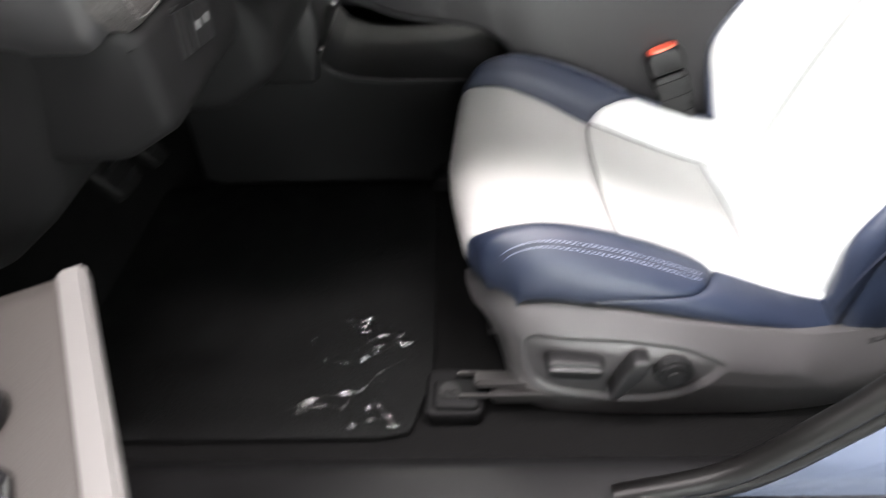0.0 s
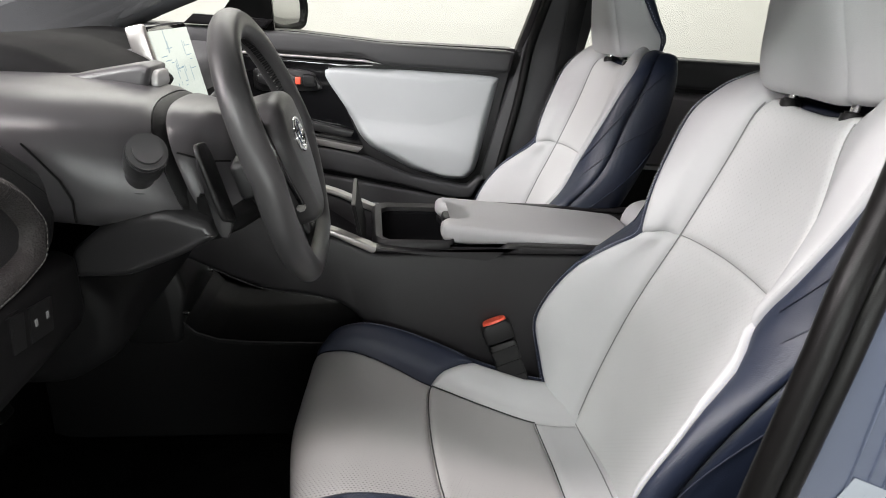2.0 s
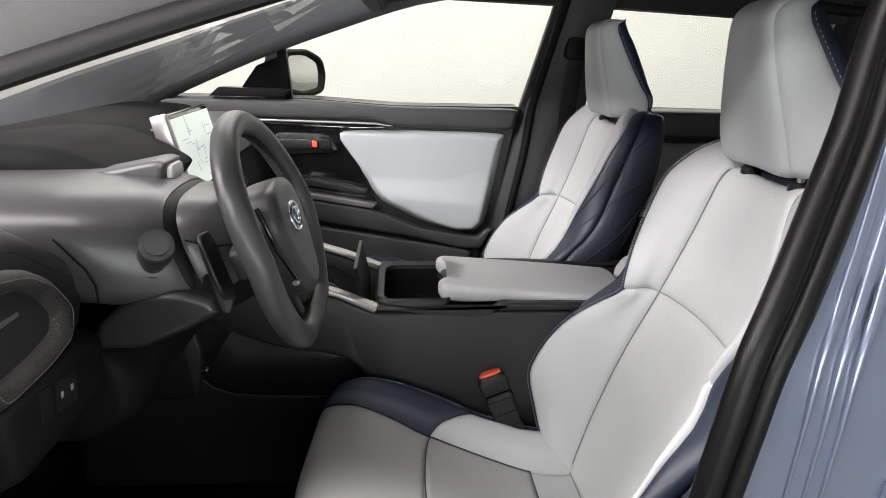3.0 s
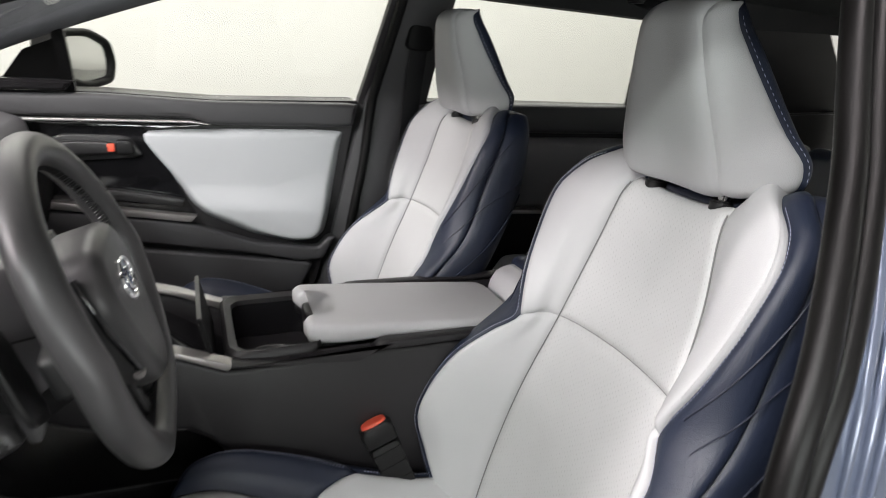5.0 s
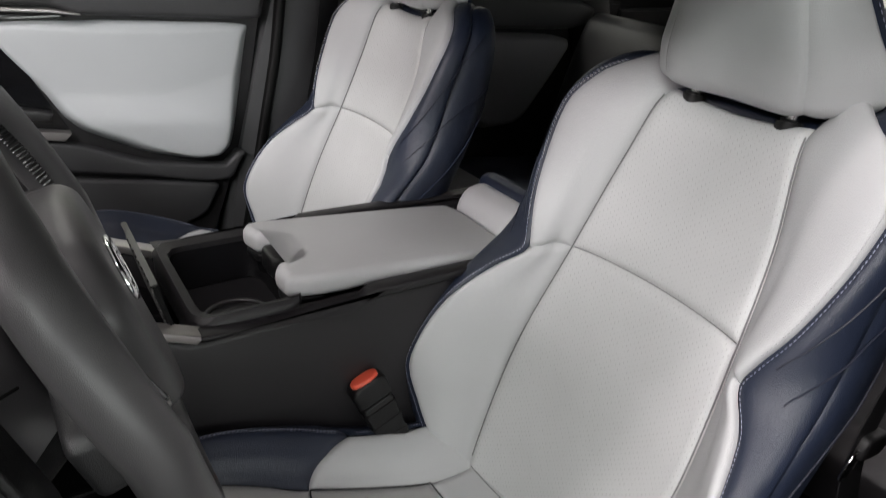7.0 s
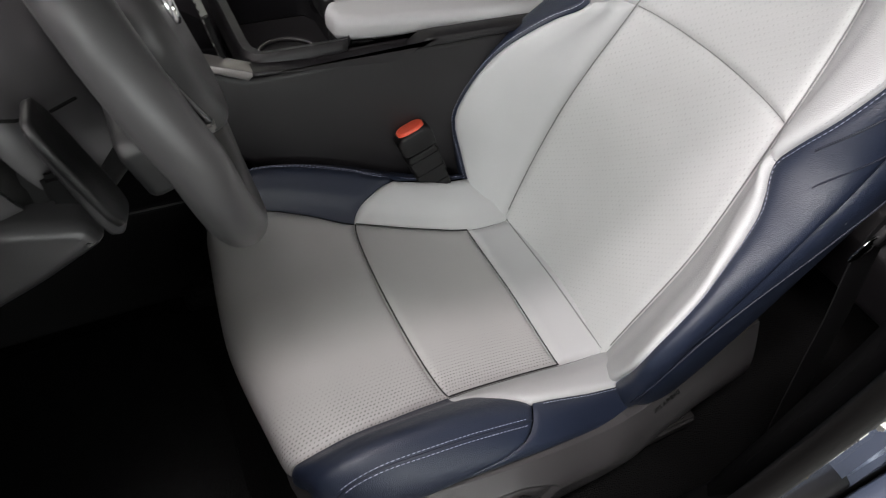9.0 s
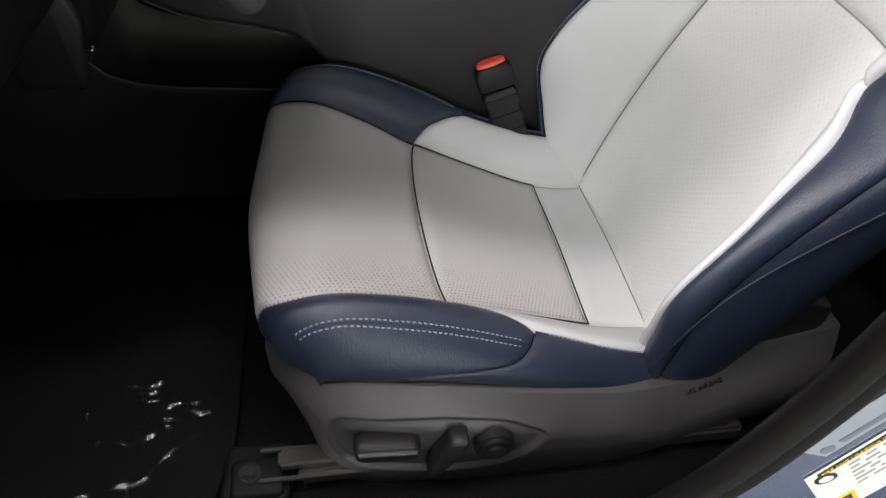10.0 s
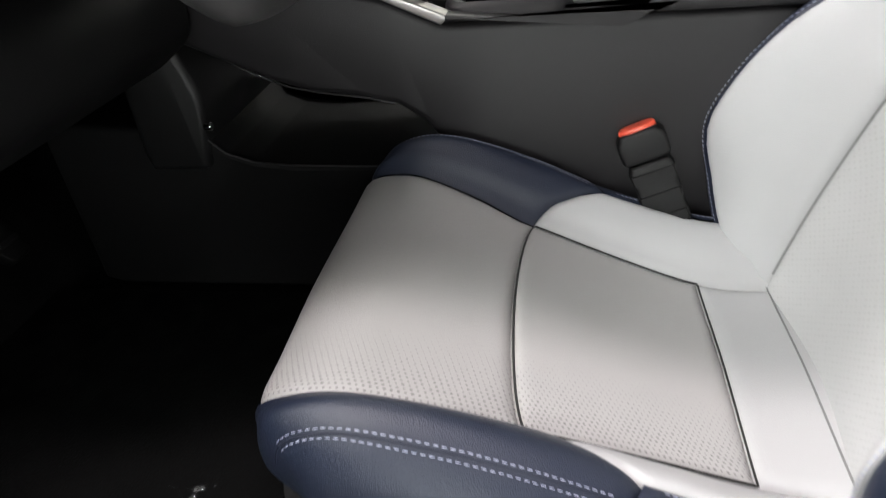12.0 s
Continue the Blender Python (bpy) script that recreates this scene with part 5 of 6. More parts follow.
def steering_wheel():
    w = thing("steering_wheel", "black leather steering wheel with oval badge on its hub", "steering wheel", HUB)
    ang = np.linspace(0, 2 * np.pi, 96, endpoint=False)
    rim = []
    for a in ang:
        u, v = -math.cos(a), math.sin(a)
        x, y = 0.148 * u, 0.160 * v
        if x > 0.128:
            x = 0.128 + (x - 0.128) * 0.35
        rim.append((x, y, 0.012 - 0.012 * abs(math.cos(a))))
    bm = bmesh.new()
    tube(bm, rim, 0.0168, 20, closed=True)
    bm.transform(COLUMN)
    part("rim", bm, WHEEL, w, "black leather rim")
    bm = bmesh.new()
    hub = rounded([(-0.060, -0.058), (-0.066, 0.0), (-0.060, 0.058), (-0.02, 0.080), (0.035, 0.066), (0.088, 0.036), (0.098, 0.0), (0.088, -0.036), (0.035, -0.066), (-0.02, -0.080)], 0.35, 2)
    prism(bm, hub, "z", -0.030, 0.030, 0.016, 5)
    bm.transform(COLUMN)
    pad = part("hub_pad", bm, WHEEL, w, "black airbag hub pad")
    for s in (-1, 1):
        bm = bmesh.new()
        prism(bm, rounded([(-0.030, s * 0.070), (-0.024, s * 0.158), (0.016, s * 0.158), (0.034, s * 0.060)], 0.2, 2), "z", -0.020, 0.002, 0.006, 3)
        bm.transform(COLUMN)
        sp = part("spoke", bm, PLAST, w, "satin black spoke")
        for k in range(3):
            bm = bmesh.new()
            block(bm, (-0.020 + 0.015 * k, s * 0.118 - 0.018, 0.0), (-0.008 + 0.015 * k, s * 0.118 + 0.018, 0.006), 0.002)
            bm.transform(COLUMN)
            part("button", bm, GLOSS, sp, "gloss black steering wheel button")
        bm = bmesh.new()
        prism(bm, rounded([(-0.045, s * 0.105), (-0.05, s * 0.145), (0.03, s * 0.150), (0.045, s * 0.11)], 0.3, 2), "z", -0.050, -0.044, 0.002)
        bm.transform(COLUMN)
        part("paddle", bm, PLAST, w, "satin black paddle behind the spoke")
        bm = bmesh.new()
        prism(bm, rounded([(0.040, s * 0.020), (0.050, s * 0.048), (0.142, s * 0.034), (0.142, s * 0.012)], 0.2, 2), "z", -0.018, 0.0, 0.005, 3)
        bm.transform(COLUMN)
        part("lower_spoke", bm, PLAST, w, "dark lower spoke")
        bm = bmesh.new()
        tube(bm, [(-0.046, s * 0.0715, 0.006), (-0.020, s * 0.0765, 0.010), (0.011, s * 0.0735, 0.012), (0.040, s * 0.0625, 0.014), (0.060, s * 0.0525, 0.015)], 0.0034, 10)
        bm.transform(COLUMN)
        part("spoke_groove", bm, GLOSS, sp, "gloss black slit beside the hub")
        bm = bmesh.new()
        block(bm, (0.060, s * 0.0505 - 0.008, 0.008), (0.068, s * 0.0505 + 0.008, 0.018), 0.002)
        bm.transform(COLUMN)
        part("spoke_tip", bm, SILVER, sp, "satin silver spoke tip")
    bm = bmesh.new()
    ring = [(0.019 * math.cos(a) - 0.010, 0.027 * math.sin(a), 0.031) for a in np.linspace(0, 2 * np.pi, 40, endpoint=False)]
    tube(bm, ring, 0.0026, 8, closed=True)
    tube(bm, [(p[0] * 0.55 - 0.0045, p[1] * 0.42, 0.032) for p in ring], 0.0018, 8, closed=True)
    bm.transform(COLUMN)
    part("badge_ring", bm, CHROME, pad, "chrome oval badge outline")
    bm = bmesh.new()
    prism(bm, [(0.018 * math.cos(a) - 0.010, 0.026 * math.sin(a)) for a in np.linspace(0, 2 * np.pi, 40, endpoint=False)], "z", 0.027, 0.031, 0.001)
    bm.transform(COLUMN)
    part("badge", bm, BADGE, pad, "dark blue oval badge")
    # laced seam on the inner side of the rim
    bm = bmesh.new()
    for i in range(len(rim)):
        p, q = Vector(rim[i]), Vector(rim[(i + 1) % len(rim)])
        inw = Vector((-p.x, -p.y, 0)).normalized() * 0.0172
        for k in range(2):
            c = p.lerp(q, k / 2) + inw
            tube(bm, [c + Vector((0, 0, 0.004)), c + Vector((0, 0, -0.004)) + (q - p) * 0.3], 0.0009, 5)
    bm.transform(COLUMN)
    part("rim_stitching", bm, PLAST, w, "black laced rim stitching", True, True)


steering_wheel()


def ring_loft(bm, sections, caps=True):
    vs = grid_mesh(bm, np.array(sections), wrap_v=True)
    if caps:
        bm.faces.new(vs[0])
        bm.faces.new(vs[-1][::-1])
    return bm


def oval(x, yc, zc, ry, rz, power=3.0, n=40, tilt=0.0):
    out = []
    for a in np.linspace(0, 2 * np.pi, n, endpoint=False):
        c, s = math.cos(a), math.sin(a)
        u, v = ry * math.copysign(abs(c) ** (2 / power), c), rz * math.copysign(abs(s) ** (2 / power), s)
        out.append((x + tilt * v, yc + u, zc + v))
    return out


def column():
    c = thing("steering_column", "grey steering column shroud with control stalks", "steering column", (-0.6, 0, 0.95))
    bm = bmesh.new()
    ring_loft(bm, [oval(-0.534, 0.0, 1.002, 0.104, 0.070, 3.0, tilt=-0.35), oval(-0.534, 0.0, 1.003, 0.109, 0.074, 3.0, tilt=-0.35), oval(-0.528, 0.0, 1.004, 0.109, 0.074, 3.0, tilt=-0.35), oval(-0.505, 0.0, 1.006, 0.092, 0.068, 3, tilt=-0.35), oval(-0.485, 0.0, 1.010, 0.072, 0.056, 3, tilt=-0.35)])
    part("shroud", bm, GREY_DASH, c, "grey column shroud")
    bm = bmesh.new()
    ring_loft(bm, [oval(-0.533, 0.0, 0.974, 0.111, 0.050, 3.2, tilt=-0.35), oval(-0.526, 0.0, 0.975, 0.1105, 0.050, 3.2, tilt=-0.35), oval(-0.502, 0.0, 0.980, 0.094, 0.046, 3, tilt=-0.35), oval(-0.478, 0.0, 0.986, 0.070, 0.040, 3, tilt=-0.35)])
    part("lower_shroud", bm, BLACKTRIM, c, "black lower column shroud")
    for s in (-1, 1):
        bm = bmesh.new()
        block(bm, (-0.524, s * 0.108 - 0.004, 0.965), (-0.498, s * 0.108 + 0.004, 0.992), 0.003)
        part("shroud_switch", bm, BLACKTRIM, c, "small black switch on the shroud")
        bm = bmesh.new()
        prism(bm, rounded([(-0.520, 1.034), (-0.508, 1.036), (-0.484, 0.966), (-0.490, 0.948), (-0.500, 0.950)], 0.3, 2), "y", s * 0.124 - 0.003, s * 0.124 + 0.003, 0.002)
        part("paddle", bm, SHIELD, c, "slim black paddle behind the wheel")
        bm = bmesh.new()
        tube(bm, [(-0.540, s * 0.1095, 1.036), (-0.522, s * 0.1085, 1.031), (-0.508, s * 0.100, 1.026), (-0.492, s * 0.085, 1.023)], 0.0011, 8)
        part("shroud_joint", bm, RUBBER, c)
    for s in (-1, 1):
        bm = bmesh.new()
        a = Vector((-0.580, s * 0.112, 1.006))
        b = Vector((-0.548, s * 0.176, 1.049))
        tube(bm, [a, a.lerp(b, 0.55), a.lerp(b, 0.60), a.lerp(b, 0.62), a.lerp(b, 0.95), b], [0.0155, 0.0135, 0.014, 0.0185, 0.0192, 0.0185], 28)
        st = part("stalk", bm, SHIELD, c, "black control stalk with grey knob")
        bm = bmesh.new()
        d = (b - a).normalized()
        rod(bm, b - d * 0.003, b + d * 0.012, 0.0180, 28, 0.005)
        part("stalk_knob", bm, WHEEL, st, "charcoal stalk knob")
        bm = bmesh.new()
        rod(bm, a - d * 0.05, a + d * 0.016, 0.0245, 32, 0.005)
        collar = part("stalk_collar", bm, BLACKTRIM, c, "black round stalk collar")
        bm = bmesh.new()
        rod(bm, a - d * 0.05, a + d * 0.005, 0.0285, 32, 0.003)
        part("collar_ring", bm, BLACKTRIM, collar)


column()

# ---------------------------------------------------------------- dashboard


def dashboard():
    d = thing("dashboard", "charcoal dashboard with fabric top and air vents", "dashboard", (-0.9, 0.365, 0.8))
    bm = bmesh.new()
    prism(bm, rounded([(-0.70, 0.78), (-0.665, 0.90), (-0.70, 0.99), (-0.76, 1.03), (-0.95, 1.06), (-1.21, 1.05), (-1.21, 0.70), (-0.80, 0.70)], 0.3, 2), "y", 0.22, 1.09, 0.02, 3)
    part("dash_body", bm, MATTE, d)
    bm = bmesh.new()
    prism(bm, rounded([(-0.74, 0.80), (-0.70, 0.93), (-0.74, 1.02), (-0.80, 1.055), (-0.95, 1.065), (-1.21, 1.05), (-1.21, 0.72), (-0.84, 0.72)], 0.3, 2), "y", -0.34, 0.22, 0.02, 3)
    part("driver_side", bm, MATTE, d)
    bm = bmesh.new()
    prism(bm, rounded([(-0.80, 1.062), (-0.90, 1.095), (-1.05, 1.10), (-1.20, 1.07), (-1.20, 1.045), (-0.80, 1.045)], 0.3, 2), "y", -0.30, 1.06, 0.012, 3)
    part("top_pad", bm, MATTE, d, "charcoal soft dash top")
    bm = bmesh.new()
    prism(bm, rounded([(-0.69, 0.985), (-0.70, 1.055), (-0.76, 1.075), (-0.86, 1.075), (-0.86, 1.0)], 0.3, 2), "y", 0.60, 1.05, 0.02, 3)
    part("fabric_panel", bm, DASH_CLOTH, d, "woven grey fabric dash panel")
    # instrument cowl round the column, running forward under the dash top
    bm = bmesh.new()
    ring_loft(bm, [oval(-1.00, 0.02, 1.032, 0.150, 0.058, 3.0), oval(-0.86, 0.01, 1.030, 0.150, 0.064, 3.0), oval(-0.74, 0.0, 1.026, 0.150, 0.070, 3.0), oval(-0.68, 0.0, 1.022, 0.154, 0.0735, 3.0, tilt=-0.16), oval(-0.64, 0.0, 1.019, 0.154, 0.075, 3.0, tilt=-0.26), oval(-0.61, 0.0, 1.016, 0.148, 0.076, 2.8, tilt=-0.31), oval(-0.58, 0.0, 1.012, 0.136, 0.077, 2.8, tilt=-0.34), oval(-0.555, 0.0, 1.008, 0.126, 0.077, 2.8, tilt=-0.35), oval(-0.547, 0.0, 1.006, 0.120, 0.075, 2.8, tilt=-0.35), oval(-0.550, 0.0, 1.005, 0.106, 0.069, 2.8, tilt=-0.35)])
    cowl = part("instrument_cowl", bm, GREY_DASH, d, "grey soft instrument cowl")
    bm = bmesh.new()
    tube(bm, [(-0.668, -0.152, 1.050), (-0.652, -0.1565, 1.035), (-0.636, -0.1575, 1.016), (-0.628, -0.156, 0.996), (-0.630, -0.150, 0.972)], 0.0012, 8)
    part("panel_joint", bm, RUBBER, cowl)
    bm = bmesh.new()
    prism(bm, rounded([(-0.64, 1.068), (-0.688, 1.098), (-0.755, 1.124), (-0.84, 1.127), (-1.02, 1.105), (-1.02, 1.04), (-0.66, 1.04)], 0.3, 3), "y", 0.02, 0.30, 0.03, 5)
    part("display_hood", bm, MATTE, d, "charcoal soft hood of the driver display")
    bm = bmesh.new()
    prism(bm, rounded([(-0.652, 0.904), (-0.648, 0.934), (-0.622, 0.957), (-0.587, 0.974), (-0.548, 0.980), (-0.508, 0.968), (-0.500, 0.951), (-0.542, 0.928), (-0.594, 0.906)], 0.25, 2), "y", -0.135, 0.145, 0.010, 4)
    part("lower_cover", bm, SHIELD, d, "satin black cover under the steering column")
    bm = bmesh.new()
    ring_loft(bm, [oval(-0.552, 0.0, 1.005, 0.1175, 0.0745, 2.9, tilt=-0.35), oval(-0.5415, 0.0, 1.005, 0.1135, 0.0745, 2.9, tilt=-0.35), oval(-0.532, 0.0, 1.004, 0.104, 0.070, 3.0, tilt=-0.35)])
    part("cowl_gap", bm, RUBBER, d, "black gap ring round the column")
    bm = bmesh.new()
    prism(bm, rounded([(-0.70, 1.075), (-0.60, 1.080), (-0.592, 1.108), (-0.605, 1.112), (-0.70, 1.092)], 0.25, 2), "y", 0.0, 0.07, 0.008, 3)
    pod = part("camera_pod", bm, GREY_DASH, d, "grey driver camera pod")
    bm = bmesh.new()
    prism(bm, rounded([(0.009, 1.084), (0.061, 1.084), (0.057, 1.104), (0.013, 1.104)], 0.3, 2), "x", -0.596, -0.588, 0.002)
    part("camera_window", bm, material("pale_camera_window", (0.45, 0.45, 0.44), 0.2), pod, "pale camera window")
    # knee panel and switch panel
    bm = bmesh.new()
    prism(bm, rounded([(-0.68, 0.76), (-0.62, 0.80), (-0.615, 0.86), (-0.66, 0.92), (-0.80, 0.92), (-0.80, 0.76)], 0.3, 2), "y", -0.12, 0.235, 0.025, 3)
    part("knee_panel", bm, BLACKTRIM, d, "black knee panel")
    bm = bmesh.new()
    prism(bm, rounded([(-0.68, 0.84), (-0.632, 0.868), (-0.634, 0.945), (-0.80, 0.945), (-0.80, 0.84)], 0.2, 2), "y", -0.335, -0.145, 0.014, 3)
    sw = part("switch_panel", bm, BLACKTRIM, d, "black switch panel")
    for y0, y1, icons in ((-0.292, -0.266, ()), (-0.263, -0.217, (-0.2505, -0.2305))):
        bm = bmesh.new()
        block(bm, (-0.640, y0, 0.892), (-0.6315, y1, 0.930), 0.003)
        bm.transform(Matrix.Translation((0, -0.24, 0.91)) @ Euler((radians(-9), 0, 0)).to_matrix().to_4x4() @ Matrix.Translation((0, 0.24, -0.91)))
        key = part("switch", bm, PLAST, sw, "black switch with two white icons" if icons else "blank black switch")
        for k, y in enumerate(icons):
            bm = bmesh.new()
            block(bm, (-0.634, y - 0.0035, 0.9085 - 0.002 * k), (-0.6308, y + 0.0035, 0.9175 - 0.002 * k), 0.0015)
            part("switch_icon", bm, ICON, key, "", False)
    # outer air vent with its hood
    bm = bmesh.new()
    out = rounded([(-0.348, 1.105), (-0.25, 1.096), (-0.20, 1.066), (-0.132, 1.020), (-0.116, 0.985), (-0.144, 0.936), (-0.23, 0.922), (-0.348, 0.920)], 0.3, 3)
    prism(bm, out, "x", -0.78, -0.652, 0.026, 6)
    hood = part("vent_hood", bm, SHIELD, d, "satin charcoal vent hood")
    bm = bmesh.new()
    tube(bm, [(-0.6535, a, b) for a, b in inset(out, 0.026)], 0.0016, 8, closed=True)
    part("hood_joint", bm, RUBBER, hood)
    # grained surround, drawn in towards the throat
    o = rounded([(-0.342, 1.072), (-0.26, 1.054), (-0.214, 1.026), (-0.182, 0.988), (-0.192, 0.948), (-0.25, 0.938), (-0.342, 0.936)], 0.3, 3)
    i = rounded([(-0.332, 1.046), (-0.265, 1.033), (-0.232, 1.012), (-0.211, 0.986), (-0.219, 0.968), (-0.26, 0.962), (-0.332, 0.960)], 0.3, 3)
    rows = [[(-0.662, a, b) for a, b in o], [(-0.645, a, b) for a, b in o]]
    for k, x in ((0.2, -0.6395), (0.5, -0.637), (0.8, -0.640), (1.0, -0.648)):
        rows.append([(x, a * (1 - k) + e * k, b * (1 - k) + f * k) for (a, b), (e, f) in zip(o, i)])
    rows.append([(-0.70, a, b) for a, b in i])
    bm = bmesh.new()
    grid_mesh(bm, np.array(rows), wrap_v=True)
    vent = part("vent_ring", bm, GRAINED, d, "grained grey vent surround")
    bm = bmesh.new()
    mid = [(-0.6362, a * 0.62 + e * 0.38, b * 0.62 + f * 0.38) for (a, b), (e, f) in zip(o, i)]
    stitches(bm, mid + mid[:1], 0.006, 0.004, 0.0007)
    part("stitching", bm, THREAD_D, vent, "grey stitching", True, True)
    bm = bmesh.new()
    prism(bm, i, "x", -0.705, -0.690, 0.001)
    part("vent_throat", bm, RUBBER, vent)
    for k in range(5):
        y = -0.236 - 0.021 * k
        bm = bmesh.new()
        tube(bm, [(-0.668, y, 1.040), (-0.662, y + 0.002, 1.015), (-0.660, y + 0.003, 0.99), (-0.664, y + 0.002, 0.958)], 0.0026, 8)
        part("vent_slat", bm, GREY_DASH, vent, "thin satin vane")
    bm = bmesh.new()
    block(bm, (-0.668, -0.300, 1.004), (-0.650, -0.262, 1.014), 0.003, 3)
    part("vent_tab", bm, SILVER, vent, "satin silver vane tab")
    return d


dashboard()


def display():
    s = thing("centre_display", "tablet-style centre touchscreen lit with a pale map", "display", (-0.69, 0.37, 1.0))
    m = Matrix.Translation((-0.672, 0.385, 1.070)) @ Euler((0, radians(-14), radians(0))).to_matrix().to_4x4()
    bm = bmesh.new()
    prism(bm, rounded([(-0.090, -0.078), (0.152, -0.078), (0.152, 0.072), (-0.090, 0.072)], 0.06, 2), "x", -0.022, 0.0, 0.004)
    bm.transform(m)
    case = part("case", bm, GLOSS, s, "black screen case")
    bm = bmesh.new()
    prism(bm, rounded([(-0.098, -0.082), (-0.083, -0.082), (-0.083, 0.074), (-0.098, 0.074)], 0.3, 2), "x", -0.026, 0.003, 0.003)
    bm.transform(m)
    part("side_frame", bm, SILVER, case, "satin silver side frame")
    bm = bmesh.new()
    block(bm, (0.0, -0.078, -0.068), (0.002, 0.145, 0.062), 0.0005)
    bm.transform(m)
    part("screen", bm, SCREEN, case, "lit pale screen")
    bm = bmesh.new()
    rnd = random.Random(2)
    for k in range(26):
        y0, z0 = rnd.uniform(-0.07, 0.10), rnd.uniform(-0.055, 0.035)
        dy, dz = (rnd.uniform(0.01, 0.04), 0.0015) if k % 2 else (0.0015, rnd.uniform(0.006, 0.03))
        block(bm, (0.0022, y0, z0), (0.0026, y0 + dy, z0 + dz), 0)
    bm.transform(m)
    part("screen_graphic", bm, SCREEN_B, case, "blue screen graphics", False, True)


display()

# ---------------------------------------------------------------- centre console


def console():
    c = thing("centre_console", "charcoal centre console with light grey padded armrest", "console", (-0.1, 0.365, 0.42))
    # side walls
    for y0, y1 in ((0.235, 0.262), (0.468, 0.495)):
        bm = bmesh.new()
        prism(bm, rounded([(-0.335, 0.795), (-0.13, 0.797), (0.24, 0.795), (0.26, 0.76), (0.26, 0.42), (-0.24, 0.42), (-0.325, 0.62), (-0.345, 0.655), (-0.365, 0.682), (-0.395, 0.703), (-0.44, 0.714), (-0.50, 0.722), (-0.546, 0.737), (-0.59, 0.757), (-0.66, 0.79), (-0.70, 0.84), (-0.60, 0.885), (-0.40, 0.825)], 0.12, 2), "y", y0, y1, 0.010, 3)
        part("side_wall", bm, SOFT, c, "charcoal console side")
        bm = bmesh.new()
        y = y0 - 0.001 if y0 < 0.3 else y1 + 0.001
        prism(bm, rounded([(-0.330, 0.806), (-0.14, 0.788), (-0.12, 0.798), (-0.10, 0.812), (0.24, 0.806), (0.24, 0.798), (-0.33, 0.798)], 0.1, 1), "y", y - 0.005 if y0 < 0.3 else y - 0.02, y + 0.02 if y0 < 0.3 else y + 0.005, 0.003)
        part("upper_rail", bm, SOFT, c)
        bm = bmesh.new()
        prism(bm, [(-0.335, 0.795), (-0.40, 0.825), (-0.60, 0.888), (-0.60, 0.897), (-0.40, 0.835), (-0.325, 0.804)], "y", y0 - 0.004, y1 - 0.004, 0.002)
        part("silver_strip", bm, SILVER, c, "satin silver console strip")
    bm = bmesh.new()
    prism(bm, [(-0.21, 0.44), (0.25, 0.44), (0.25, 0.77), (-0.33, 0.70), (-0.30, 0.64)], "y", 0.26, 0.47, 0.004)
    part("core", bm, PLAST, c)
    bm = bmesh.new()
    prism(bm, [(-0.33, 0.735), (-0.36, 0.76), (-0.42, 0.80), (-0.62, 0.87), (-0.72, 0.85), (-0.62, 0.79), (-0.40, 0.745)], "y", 0.26, 0.47, 0.004)
    part("front_deck", bm, GLOSS, c, "piano black console deck")
    # storage bin with raised rim and cup holder
    bm = bmesh.new()
    o = np.array([(-0.335, 0.250), (-0.19, 0.250), (-0.19, 0.480), (-0.335, 0.480)])
    i = np.array([(-0.318, 0.268), (-0.185, 0.268), (-0.185, 0.462), (-0.318, 0.462)])
    oo, ii = rounded(o, 0.18, 2), rounded(i, 0.18, 2)
    rows = [[(a, b, 0.775) for a, b in oo], [(a, b, 0.808) for a, b in oo], [(a * 0.7 + e * 0.3, b * 0.7 + f * 0.3, 0.813) for (a, b), (e, f) in zip(oo, ii)], [(a, b, 0.808) for a, b in ii], [(a, b, 0.735) for a, b in ii]]
    vs = grid_mesh(bm, np.array(rows), wrap_v=True)
    bm.faces.new(vs[-1])
    rim = part("storage_bin", bm, SOFT, c, "open storage bin with soft rim")
    bm = bmesh.new()
    grid_mesh(bm, np.array([[(a, b, z) for a, b in (ii - ii.mean(0)) * 0.985 + ii.mean(0)] for z in (0.800, 0.737)]), wrap_v=True)
    part("bin_liner", bm, GLOSS, rim, "gloss black bin liner")
    bm = bmesh.new()
    ring = [(-0.262 + 0.042 * math.cos(a), 0.315 + 0.042 * math.sin(a), 0.765) for a in np.linspace(0, 2 * np.pi, 40, endpoint=False)]
    tube(bm, ring, 0.0035, 8, closed=True)
    part("cup_holder_ring", bm, SHIELD, rim, "dark cup holder ring")
    # lid of the phone tray, standing up
    bm = bmesh.new()
    turn = Euler((0, radians(-12), 0)).to_matrix().to_4x4()
    block(bm, (-0.003, -0.092, -0.038), (0.003, 0.085, 0.048), 0.002)
    bm.transform(Matrix.Translation((-0.358, 0.345, 0.825)) @ turn)
    lid = part("phone_tray_lid", bm, BLACKTRIM, c, "raised black phone tray lid")
    bm = bmesh.new()
    for k in range(10):
        for j in range(5):
            block(bm, (-0.0045, -0.084 + 0.0165 * k, -0.034 + 0.015 * j), (-0.0028, -0.073 + 0.0165 * k, -0.024 + 0.015 * j), 0.001)
    bm.transform(Matrix.Translation((-0.358, 0.345, 0.825)) @ turn)
    part("lid_ribs", bm, SHIELD, lid)
    bm = bmesh.new()
    block(bm, (-0.0035, -0.093, 0.0475), (0.0035, 0.086, 0.050), 0.001)
    bm.transform(Matrix.Translation((-0.358, 0.345, 0.825)) @ turn)
